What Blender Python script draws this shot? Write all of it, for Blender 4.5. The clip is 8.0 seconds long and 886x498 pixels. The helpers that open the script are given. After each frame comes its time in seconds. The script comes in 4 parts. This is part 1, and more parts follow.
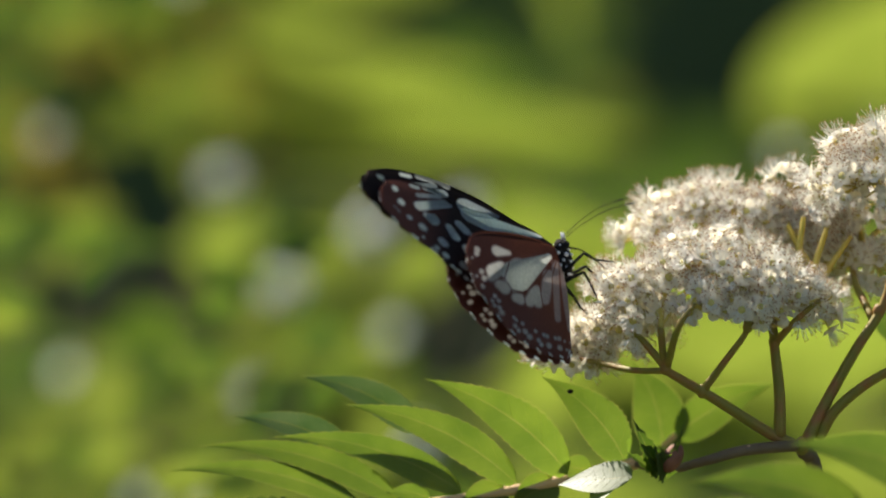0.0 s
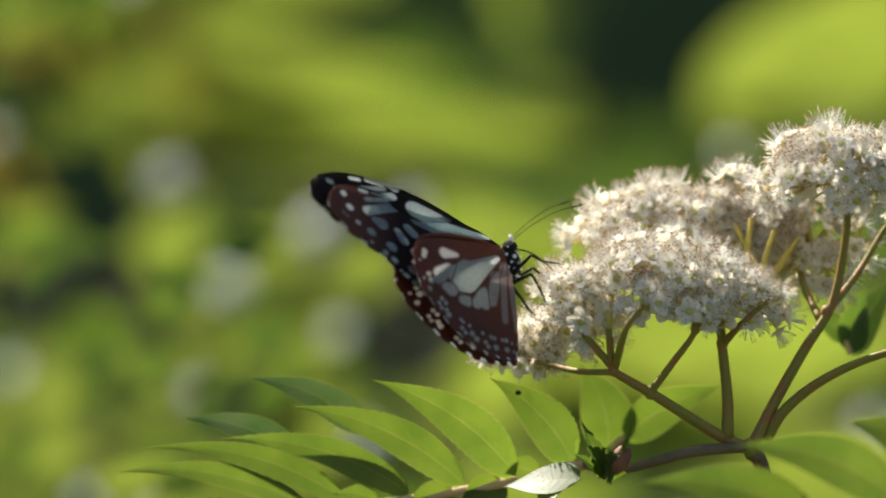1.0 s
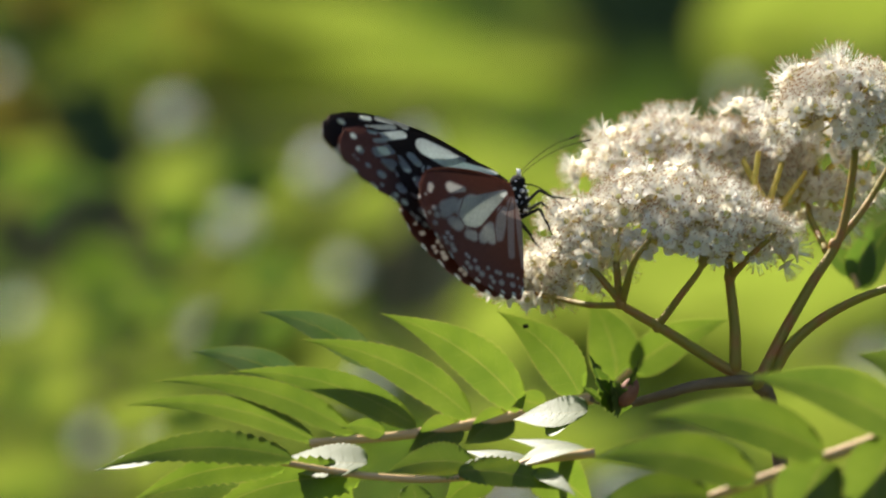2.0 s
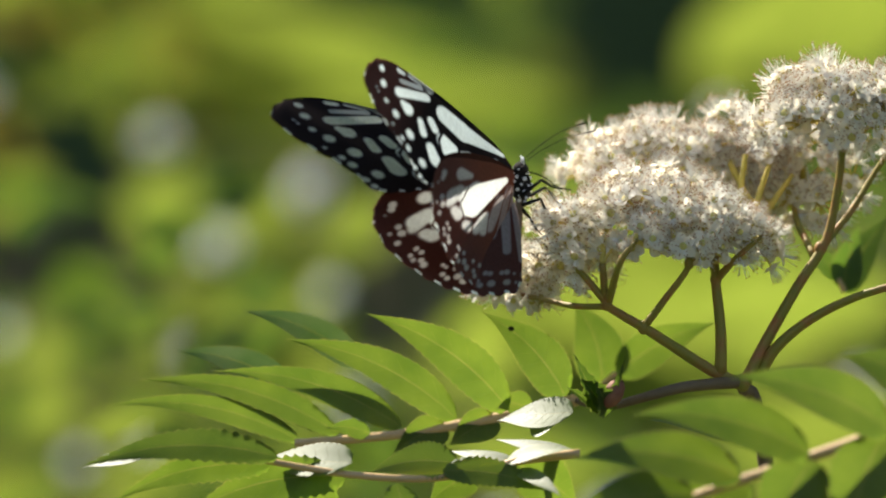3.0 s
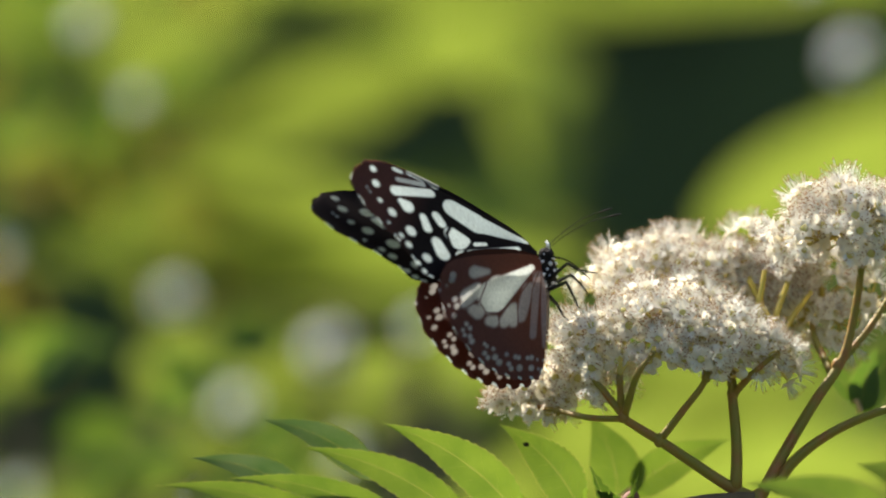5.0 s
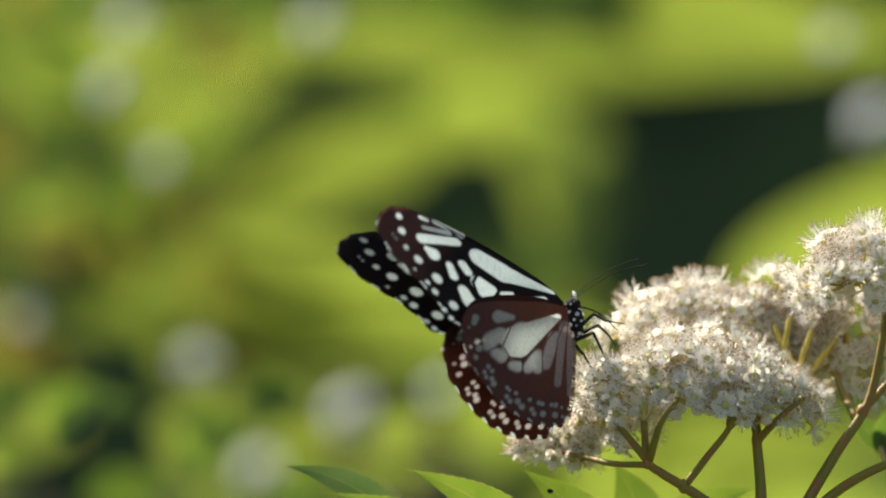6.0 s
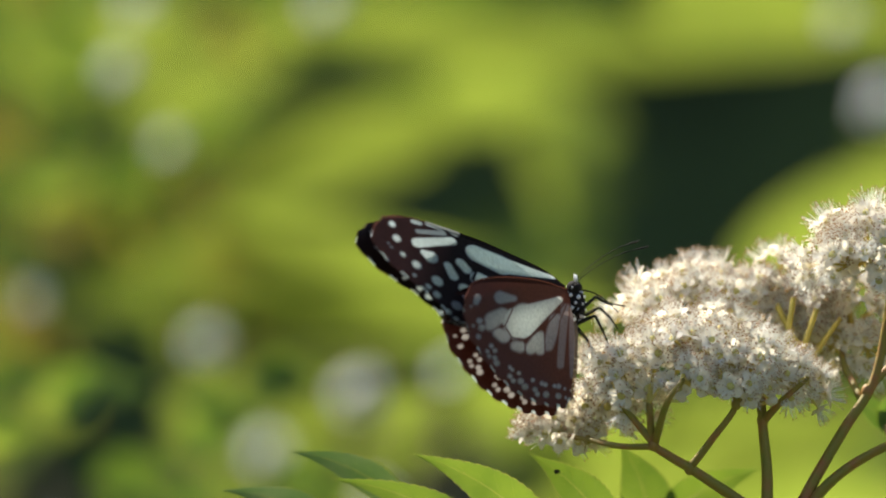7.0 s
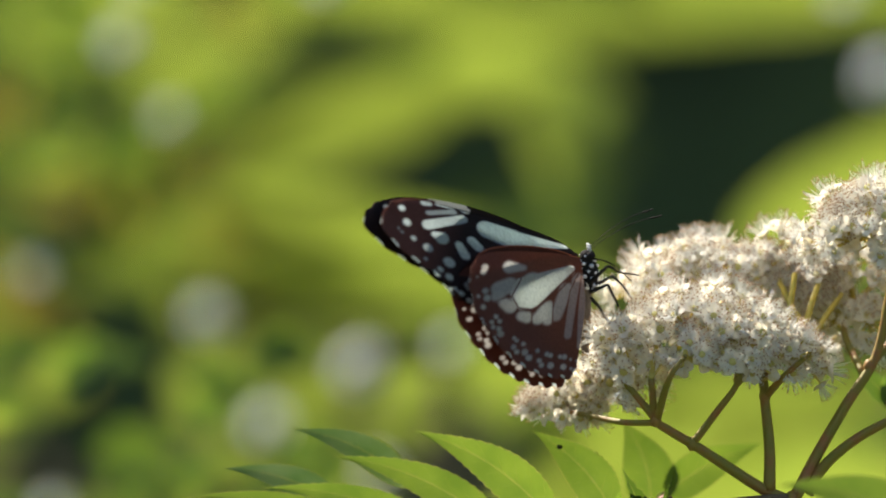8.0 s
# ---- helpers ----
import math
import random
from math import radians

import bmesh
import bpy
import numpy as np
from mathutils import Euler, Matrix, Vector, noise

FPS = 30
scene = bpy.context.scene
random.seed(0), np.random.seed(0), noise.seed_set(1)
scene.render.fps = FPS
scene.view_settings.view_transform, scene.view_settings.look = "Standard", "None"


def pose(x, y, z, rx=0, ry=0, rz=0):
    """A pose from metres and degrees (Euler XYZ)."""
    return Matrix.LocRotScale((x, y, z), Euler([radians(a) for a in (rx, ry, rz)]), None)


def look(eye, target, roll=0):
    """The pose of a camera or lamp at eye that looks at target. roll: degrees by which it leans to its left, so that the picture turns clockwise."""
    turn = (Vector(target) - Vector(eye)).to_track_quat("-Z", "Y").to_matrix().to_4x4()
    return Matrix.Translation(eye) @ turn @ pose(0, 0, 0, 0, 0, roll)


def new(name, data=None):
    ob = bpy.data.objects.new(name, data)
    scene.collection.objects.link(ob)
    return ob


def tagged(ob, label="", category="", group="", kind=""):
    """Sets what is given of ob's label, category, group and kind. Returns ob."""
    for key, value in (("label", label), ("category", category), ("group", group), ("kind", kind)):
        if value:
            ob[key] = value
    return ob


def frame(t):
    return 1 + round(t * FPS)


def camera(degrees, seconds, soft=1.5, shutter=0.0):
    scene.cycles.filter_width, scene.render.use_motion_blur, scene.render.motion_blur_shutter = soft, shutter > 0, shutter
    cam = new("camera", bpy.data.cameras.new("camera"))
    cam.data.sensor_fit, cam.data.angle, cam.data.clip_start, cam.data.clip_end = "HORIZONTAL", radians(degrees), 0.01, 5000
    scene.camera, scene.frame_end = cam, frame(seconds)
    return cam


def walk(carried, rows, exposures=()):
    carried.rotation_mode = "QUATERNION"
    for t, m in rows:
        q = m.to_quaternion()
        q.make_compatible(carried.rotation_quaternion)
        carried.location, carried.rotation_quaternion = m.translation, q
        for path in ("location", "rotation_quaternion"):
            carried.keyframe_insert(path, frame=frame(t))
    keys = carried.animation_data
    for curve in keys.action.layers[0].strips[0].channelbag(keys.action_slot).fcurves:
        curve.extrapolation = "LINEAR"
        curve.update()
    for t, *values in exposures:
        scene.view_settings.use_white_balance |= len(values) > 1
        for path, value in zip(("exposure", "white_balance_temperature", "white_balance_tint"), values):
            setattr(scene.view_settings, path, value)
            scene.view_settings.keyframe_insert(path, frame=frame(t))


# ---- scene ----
from math import cos, sin, pi, hypot, atan2, exp

# camera: a long lens, shallow focus on the butterfly two metres off
FOCUS = 2.0
cam = camera(5.388, 8.0, soft=2.0, shutter=0.5)
cam.data.dof.use_dof = True
cam.data.dof.focus_distance = FOCUS - 0.008
cam.data.dof.aperture_fstop = 10.5
EYES = [  # seconds, sideways, height offset, pan, tilt
    (0.0, 0.00240, 0.02161, -0.00828, -0.00253),
    (0.5, 0.00120, 0.02431, -0.00776, -0.00214),
    (1.0, 0.00150, 0.02251, -0.00229, -0.00284),
    (1.5, -0.00120, 0.02461, -0.00115, -0.00350),
    (2.0, -0.00030, 0.01951, -0.00219, -0.00843),
    (2.2, -0.00030, 0.01711, -0.00377, -0.00772),
    (3.3, -0.00030, 0.00330, 0.00005, -0.00124),
    (3.5, 0.00000, 0.00000, -0.00000, 0.00000),
    (3.7, 0.00090, -0.00330, -0.00010, 0.00524),
    (3.8, 0.00120, -0.00510, -0.00079, 0.00754),
    (4.0, 0.00180, -0.00840, -0.00046, 0.01374),
    (4.5, 0.00090, -0.01140, -0.00043, 0.01834),
    (4.7, 0.00090, -0.01380, -0.00129, 0.01975),
    (5.8, -0.00030, -0.02791, -0.00441, 0.03197),
    (6.0, -0.00030, -0.02851, -0.00480, 0.03297),
    (6.5, -0.00060, -0.02851, -0.00606, 0.03156),
    (7.0, 0.00060, -0.02941, -0.00596, 0.03135),
    (7.5, -0.00180, -0.02791, -0.00558, 0.02722),
    (8.0, -0.00030, -0.02791, -0.00580, 0.02798),
]
HEIGHT = 1.5
walk(cam, [(t, look((x, -FOCUS, HEIGHT + z), (x + p, 1 - FOCUS, HEIGHT + z + q))) for t, x, z, p, q in EYES],
     exposures=[(0, 1.24, 6800, 10), (1.2, 1.36, 6800, 10), (3, 1.4, 6800, 10), (6, 1.48, 6800, 10), (8, 1.48, 6800, 10)])

# daylight: high sun behind the flowers, blue sky
SUN_EL, SUN_AZ = radians(48), radians(-42)
world = bpy.data.worlds.new("sky")
scene.world = world
world.use_nodes = True
wn = world.node_tree.nodes
sky = wn.new("ShaderNodeTexSky")
sky.sky_type = "NISHITA"
sky.sun_disc = False
sky.sun_elevation, sky.sun_rotation = SUN_EL, SUN_AZ
world.node_tree.links.new(sky.outputs[0], wn["Background"].inputs[0])
wn["Background"].inputs[1].default_value = 0.075
lamp = bpy.data.lights.new("sun", "SUN")
lamp.energy, lamp.angle, lamp.color = 5.0, radians(0.55), (1.0, 0.95, 0.86)
sun = new("sun", lamp)
to_sun = Vector((sin(SUN_AZ) * cos(SUN_EL), cos(SUN_AZ) * cos(SUN_EL), sin(SUN_EL)))
sun.matrix_world = look(to_sun * 30, (0, 0, 0))


# ---- materials ----
def nodes_of(name):
    m = bpy.data.materials.new(name)
    m.use_nodes = True
    nt = m.node_tree
    nt.nodes.clear()
    out = nt.nodes.new("ShaderNodeOutputMaterial")
    return m, nt, out


def node(nt, kind, **values):
    n = nt.nodes.new(kind)
    for k, v in values.items():
        n.inputs[k].default_value = v
    return n


def ramp(nt, fac, stops):
    r = nt.nodes.new("ShaderNodeValToRGB")
    while len(r.color_ramp.elements) < len(stops):
        r.color_ramp.elements.new(0.5)
    for e, (p, c) in zip(r.color_ramp.elements, stops):
        e.position, e.color = p, (*c, 1)
    nt.links.new(fac, r.inputs[0])
    return r.outputs[0]


def mixed(nt, fac, a, b, blend="MIX"):
    m = nt.nodes.new("ShaderNodeMix")
    m.data_type, m.blend_type = "RGBA", blend
    for sock, v in ((m.inputs[0], fac), (m.inputs[6], a), (m.inputs[7], b)):
        if isinstance(v, bpy.types.NodeSocket):
            nt.links.new(v, sock)
        else:
            sock.default_value = v if isinstance(v, float) else (*v, 1)
    return m.outputs[2]


def thin(name, colour_of, glow_of, through_share, rough, spec=0.5, bump_scale=900.0, bump=0.15):
    """A thin living surface: part of the light passes through it."""
    m, nt, out = nodes_of(name)
    tex = nt.nodes.new("ShaderNodeTexCoord")
    col = colour_of(nt, tex)
    glow = glow_of(nt, col)
    p = node(nt, "ShaderNodeBsdfPrincipled", Roughness=rough)
    p.inputs["Specular IOR Level"].default_value = spec
    nt.links.new(col, p.inputs["Base Color"])
    t = nt.nodes.new("ShaderNodeBsdfTranslucent")
    nt.links.new(glow, t.inputs[0])
    n = node(nt, "ShaderNodeTexNoise", Scale=bump_scale, Detail=3.0)
    nt.links.new(tex.outputs["Object"], n.inputs["Vector"])
    b = node(nt, "ShaderNodeBump", Strength=bump, Distance=0.0006)
    nt.links.new(n.outputs[0], b.inputs["Height"])
    nt.links.new(b.outputs[0], p.inputs["Normal"])
    x = node(nt, "ShaderNodeMixShader", Fac=through_share)
    nt.links.new(p.outputs[0], x.inputs[1])
    nt.links.new(t.outputs[0], x.inputs[2])
    nt.links.new(x.outputs[0], out.inputs[0])
    return m


def noisy(scale, stops, detail=4.0, per_object=0.0):
    def make(nt, tex):
        n = node(nt, "ShaderNodeTexNoise", Scale=scale, Detail=detail)
        nt.links.new(tex.outputs["Object"], n.inputs["Vector"])
        c = ramp(nt, n.outputs[0], stops)
        if per_object:
            info = nt.nodes.new("ShaderNodeObjectInfo")
            hsv = nt.nodes.new("ShaderNodeHueSaturation")
            mr = node(nt, "ShaderNodeMapRange")
            mr.inputs[3].default_value, mr.inputs[4].default_value = 1 - per_object, 1 + per_object
            nt.links.new(info.outputs["Random"], mr.inputs[0])
            nt.links.new(mr.outputs[0], hsv.inputs["Value"])
            nt.links.new(c, hsv.inputs["Color"])
            c = hsv.outputs[0]
        return c
    return make


def tint(rgb):
    return lambda nt, col: mixed(nt, 1.0, col, rgb, "MULTIPLY")


def leafy(name, dark, light, glow, share, rough, per=0.12, spec=0.5, bump=0.25):
    mid = tuple((a + b) / 2 for a, b in zip(dark, light))
    return thin(name, noisy(120.0, [(0.3, dark), (0.5, mid), (0.7, light)], per_object=per), tint(glow), share, rough, spec, 1400.0, bump)


def solid(name, stops, scale, rough, bump=0.3, spec=0.4, dist=0.0005):
    m, nt, out = nodes_of(name)
    tex = nt.nodes.new("ShaderNodeTexCoord")
    c = noisy(scale, stops)(nt, tex)
    p = node(nt, "ShaderNodeBsdfPrincipled", Roughness=rough)
    p.inputs["Specular IOR Level"].default_value = spec
    nt.links.new(c, p.inputs["Base Color"])
    n = node(nt, "ShaderNodeTexNoise", Scale=scale * 3, Detail=5.0)
    nt.links.new(tex.outputs["Object"], n.inputs["Vector"])
    b = node(nt, "ShaderNodeBump", Strength=bump, Distance=dist)
    nt.links.new(n.outputs[0], b.inputs["Height"])
    nt.links.new(b.outputs[0], p.inputs["Normal"])
    nt.links.new(p.outputs[0], out.inputs[0])
    return m


def scales_material(name):
    m, nt, out = nodes_of(name)
    at = nt.nodes.new("ShaderNodeAttribute")
    at.attribute_name = "scales"
    tex = nt.nodes.new("ShaderNodeTexCoord")
    n = node(nt, "ShaderNodeTexNoise", Scale=1600.0, Detail=3.0)
    nt.links.new(tex.outputs["Object"], n.inputs["Vector"])
    grain = ramp(nt, n.outputs[0], [(0.3, (0.75, 0.75, 0.75)), (0.7, (1.0, 1.0, 1.0))])
    col = mixed(nt, 1.0, at.outputs["Color"], grain, "MULTIPLY")
    p = node(nt, "ShaderNodeBsdfPrincipled", Roughness=0.75)
    p.inputs["Specular IOR Level"].default_value = 0.06
    nt.links.new(col, p.inputs["Base Color"])
    t = nt.nodes.new("ShaderNodeBsdfTranslucent")
    nt.links.new(col, t.inputs[0])
    # the pale cells have few scales, and let most of the light through
    share = node(nt, "ShaderNodeMapRange")
    share.inputs[3].default_value, share.inputs[4].default_value = 0.5, 0.88
    nt.links.new(at.outputs["Alpha"], share.inputs[0])
    x = nt.nodes.new("ShaderNodeMixShader")
    nt.links.new(share.outputs[0], x.inputs[0])
    nt.links.new(p.outputs[0], x.inputs[1])
    nt.links.new(t.outputs[0], x.inputs[2])
    nt.links.new(x.outputs[0], out.inputs[0])
    return m


M_LEAF = leafy("leaflet_green", (0.066, 0.108, 0.016), (0.104, 0.15, 0.024), (1.78, 1.8, 1.05), 0.6, 0.42, bump=0.4)
# glossy leaf green with sky sheen and shade mixed into the colour
M_SKY_LEAF = leafy("sky_tinted_leaf", (0.045, 0.09, 0.022), (0.08, 0.12, 0.05), (1.8, 1.8, 1.2), 0.52, 0.34, 0.1, 0.7, 0.2)
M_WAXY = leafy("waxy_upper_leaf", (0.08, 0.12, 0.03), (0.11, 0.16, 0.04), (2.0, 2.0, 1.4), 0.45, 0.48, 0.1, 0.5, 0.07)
# pale veins; the rim light of the leaf edges is painted with it too
M_VEIN_EDGE = leafy("pale_vein_and_lit_edge", (0.17, 0.19, 0.045), (0.23, 0.24, 0.07), (1.5, 1.4, 1.1), 0.55, 0.5)
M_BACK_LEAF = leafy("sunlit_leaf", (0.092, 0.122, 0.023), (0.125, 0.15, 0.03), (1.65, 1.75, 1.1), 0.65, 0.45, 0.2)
M_RUSTY = leafy("rusty_leaf", (0.115, 0.105, 0.022), (0.145, 0.13, 0.028), (1.6, 1.5, 1.0), 0.6, 0.45, 0.2)
# darker copy of the sunlit leaf: painted shade behind, plain dark green in front
M_DARK_LEAF = leafy("dark_and_shaded_leaf", (0.03, 0.06, 0.012), (0.06, 0.1, 0.02), (2.2, 2.2, 1.0), 0.45, 0.45, 0.3)


def mass_material(name):
    def colour(nt, tex):
        g = nt.nodes.new("ShaderNodeNewGeometry")
        c = ramp(nt, g.outputs["Random Per Island"], [(0.0, (0.035, 0.06, 0.02)), (0.35, (0.06, 0.09, 0.024)), (0.7, (0.09, 0.115, 0.028)), (1.0, (0.12, 0.125, 0.035))])
        n = node(nt, "ShaderNodeTexNoise", Scale=14.0, Detail=2.0)
        nt.links.new(tex.outputs["Object"], n.inputs["Vector"])
        return mixed(nt, 1.0, c, ramp(nt, n.outputs[0], [(0.35, (0.7, 0.75, 0.7)), (0.65, (1.0, 1.0, 1.0))]), "MULTIPLY")
    return thin(name, colour, tint((1.6, 1.75, 1.15)), 0.62, 0.45, 0.4)


M_MASS = mass_material("foliage_mass")
M_PETAL = thin("petal_white", noisy(260.0, [(0.3, (0.88, 0.84, 0.76)), (0.7, (0.92, 0.9, 0.84))], per_object=0.04), tint((1.0, 0.96, 0.83)), 0.54, 0.6, 0.3)
# the cool dim look of distance is mixed into this copy of petal white
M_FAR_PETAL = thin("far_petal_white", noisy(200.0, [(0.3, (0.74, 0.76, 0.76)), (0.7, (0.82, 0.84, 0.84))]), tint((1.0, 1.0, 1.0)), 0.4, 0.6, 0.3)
M_CENTRE = solid("flower_centre", [(0.3, (0.5, 0.42, 0.1)), (0.7, (0.62, 0.56, 0.2))], 500.0, 0.6)
M_FILAMENT = solid("stamen_white", [(0.3, (0.88, 0.86, 0.78)), (0.7, (0.92, 0.9, 0.84))], 500.0, 0.6)
M_ANTHER = solid("anther_tan", [(0.3, (0.3, 0.17, 0.07)), (0.7, (0.48, 0.3, 0.14))], 500.0, 0.7)
M_STALK = solid("green_brown_stalk", [(0.3, (0.2, 0.19, 0.022)), (0.5, (0.25, 0.18, 0.03)), (0.7, (0.32, 0.13, 0.04))], 220.0, 0.62)
M_PEDICEL = solid("yellow_green_pedicel", [(0.3, (0.5, 0.4, 0.06)), (0.7, (0.6, 0.45, 0.1))], 120.0, 0.5)
M_RACHIS = solid("red_brown_rachis", [(0.3, (0.5, 0.33, 0.14)), (0.7, (0.62, 0.4, 0.2))], 90.0, 0.4)
M_BARK = solid("grey_bark", [(0.3, (0.1, 0.07, 0.035)), (0.7, (0.19, 0.13, 0.07))], 140.0, 0.8, 0.6)
M_WING = scales_material("wing_scales")
M_BODY = solid("black_body_hair", [(0.3, (0.012, 0.01, 0.01)), (0.7, (0.026, 0.021, 0.019))], 700.0, 0.85, 0.6, 0.12)
M_DOT = solid("white_body_dot", [(0.3, (0.7, 0.7, 0.7)), (0.7, (0.8, 0.8, 0.8))], 700.0, 0.6)
M_ABDOMEN = solid("grey_brown_abdomen", [(0.3, (0.09, 0.06, 0.045)), (0.7, (0.16, 0.12, 0.09))], 700.0, 0.6)
M_BUD = solid("red_brown_bud", [(0.3, (0.14, 0.05, 0.03)), (0.7, (0.26, 0.11, 0.06))], 300.0, 0.75)
M_GROUND = solid("forest_floor", [(0.3, (0.03, 0.035, 0.015)), (0.5, (0.05, 0.05, 0.025)), (0.7, (0.06, 0.09, 0.02))], 6.0, 0.9, 0.7, 0.2, 0.02)
M_WOODS = solid("far_woods", [(0.35, (0.035, 0.048, 0.022)), (0.55, (0.065, 0.092, 0.036)), (0.75, (0.11, 0.15, 0.05))], 3.0, 0.95, 0.6, 0.1, 0.05)


# ---- helpers of the build ----
GRID = 0.00012


def plan(u, w, y=0.0):
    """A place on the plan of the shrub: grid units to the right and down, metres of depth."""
    return Vector(((u - 784) * GRID, y, HEIGHT + (441 - w) * GRID))


def mesh_of(name, bm, *mats, smooth=True):
    me = bpy.data.meshes.new(name)
    bm.normal_update()
    bm.to_mesh(me)
    bm.free()
    for m in mats:
        me.materials.append(m)
    if smooth:
        me.polygons.foreach_set("use_smooth", [True] * len(me.polygons))
    return me


def part(name, bm, material, parent, label=""):
    ob = new(name, mesh_of(name, bm, material) if not isinstance(material, (tuple, list)) else mesh_of(name, bm, *material))
    ob.parent = parent
    return tagged(ob, label) if label else ob


def spline(points, per=6):
    """A smooth line through points."""
    pts = [Vector(p) for p in points]
    ext = [2 * pts[0] - pts[1], *pts, 2 * pts[-1] - pts[-2]]
    line = []
    for i in range(1, len(ext) - 2):
        a, b, c, d = ext[i - 1:i + 3]
        for k in range(per):
            s = k / per
            line.append(0.5 * (2 * b + (c - a) * s + (2 * a - 5 * b + 4 * c - d) * s * s + (3 * b - a - 3 * c + d) * s ** 3))
    line.append(pts[-1])
    return line


def tube(bm, line, radii, sides=7, mat=0, cap=True):
    """A round stem along line with radii at its two ends or at each point."""
    n = len(line)
    if len(radii) != n:
        radii = [radii[0] + (radii[-1] - radii[0]) * i / (n - 1) for i in range(n)]
    rings, side = [], None
    for i, p in enumerate(line):
        d = (line[min(i + 1, n - 1)] - line[max(i - 1, 0)]).normalized()
        if side is None:
            side = d.orthogonal().normalized()
        side = (side - d * side.dot(d)).normalized()
        up = d.cross(side)
        rings.append([bm.verts.new(p + radii[i] * (cos(2 * pi * k / sides) * side + sin(2 * pi * k / sides) * up)) for k in range(sides)])
    for r, q in zip(rings, rings[1:]):
        for k in range(sides):
            bm.faces.new((r[k], r[(k + 1) % sides], q[(k + 1) % sides], q[k])).material_index = mat
    if cap:
        bm.faces.new(rings[0][::-1]).material_index = mat
        bm.faces.new(rings[-1]).material_index = mat


def blob(bm, m, mat=0, u=10, v=7):
    """An ellipsoid: the unit ball moved by the matrix m."""
    made = bmesh.ops.create_uvsphere(bm, u_segments=u, v_segments=v, radius=1.0, matrix=m)
    for vert in made["verts"]:
        for f in vert.link_faces:
            f.material_index = mat


def frame_of(x, z_hint):
    """A turn whose X goes along x and whose Z leans to z_hint."""
    x = x.normalized()
    y = z_hint.cross(x)
    y = y.normalized() if y.length > 1e-6 else x.orthogonal().normalized()
    z = x.cross(y)
    return Matrix((x, y, z)).transposed().to_4x4()


# ---- ground and distance ----
def ground():
    bm = bmesh.new()
    bmesh.ops.create_grid(bm, x_segments=60, y_segments=60, size=300)
    for v in bm.verts:
        if v.co.length > 12:
            v.co.z += 1.5 * noise.noise(v.co * 0.02)
    me = mesh_of("ground", bm, M_GROUND)
    tagged(new("ground", me), "dark mossy forest floor with short undergrowth", "ground", kind="structure")


def woods():
    """A far curved bank of dark woodland behind the clearing and round it."""
    bm = bmesh.new()
    rng = random.Random(5)
    n, rows = 72, 14
    ring = []
    for i in range(n + 1):
        a = 2 * pi * i / n
        r0 = 9 + 1.2 * noise.noise(Vector((cos(a) * 2, sin(a) * 2, 0)))
        col = []
        for k in range(rows):
            z = 7.0 * k / (rows - 1) * (1 if abs(((a - pi / 2 + pi) % (2 * pi)) - pi) < 1.6 else 0.35)
            r = r0 + 0.5 * rng.uniform(-1, 1) + 0.15 * z
            col.append(bm.verts.new((r * cos(a), r * sin(a), z)))
        ring.append(col)
    for a, b in zip(ring, ring[1:]):
        for k in range(rows - 1):
            bm.faces.new((a[k], b[k], b[k + 1], a[k + 1]))
    tagged(new("backdrop", mesh_of("backdrop", bm, M_WOODS)), "dark shaded woodland edge beyond the clearing", "woodland", kind="structure")


# ---- leaves ----
def leaf_bm(bm, base, tip, width, face, fold=0.25, droop=0.0, teeth=18, mat=0, curl=0.0, steps=18, tooth=0.05, bend=0.0):
    """One leaflet from base to tip, folded along its midrib, with a saw-toothed edge. face: where its upper side looks."""
    base, tip = Vector(base), Vector(tip)
    length = (tip - base).length
    turn = frame_of(tip - base, Vector(face)).to_3x3()
    rows = []
    for i in range(steps * 2 + 1):
        s = i / (steps * 2)
        half = width / 2 * 2.62 * s ** 0.52 * (1 - s) ** (1.0 + 0.35 * s)
        half *= 1 + (tooth if i % 2 else -tooth * 0.6)
        lift = droop * length * (s - s * s) * 4 * 0.25
        row = []
        for k in (-1, -0.975, -0.5, -0.02, 0.02, 0.5, 0.975, 1):
            x, y = s * length + (abs(k) > 0.99) * (i % 2) * 0.006 * length, k * half + bend * length * 4 * (s - s * s)
            z = lift + abs(k) * half * fold - curl * width * (k * k) * s
            row.append(bm.verts.new(base + turn @ Vector((x, y, z))))
        rows.append(row)
    for a, b in zip(rows, rows[1:]):
        for k in range(7):
            f = bm.faces.new((a[k], b[k], b[k + 1], a[k + 1]))
            # midrib strip, and edge strips that paint hairs and their rim light
            f.material_index = 1 if k in (0, 3, 6) and mat == 0 else mat
    # raised side veins on the lower side
    for i in range(4, steps * 2 - 3, 4):
        for k in (0, 7):
            a, b = rows[i][3].co, rows[min(i + 4, steps * 2)][k].co
            c = a.lerp(b, 0.92)
            tube(bm, [a, a.lerp(c, 0.5) + turn @ Vector((0, 0, 0.0001)), c], (width * 0.002, width * 0.001), 3, 1, cap=False)


def leaflet(parent, base, tip, width, face=(0.1, -0.45, 0.9), fold=0.09, droop=0.1, material=None, label="", **more):
    bm = bmesh.new()
    leaf_bm(bm, base, tip, width, face, fold, droop, **more)
    return part("leaflet", bm, (material or M_LEAF, M_VEIN_EDGE), parent, label)


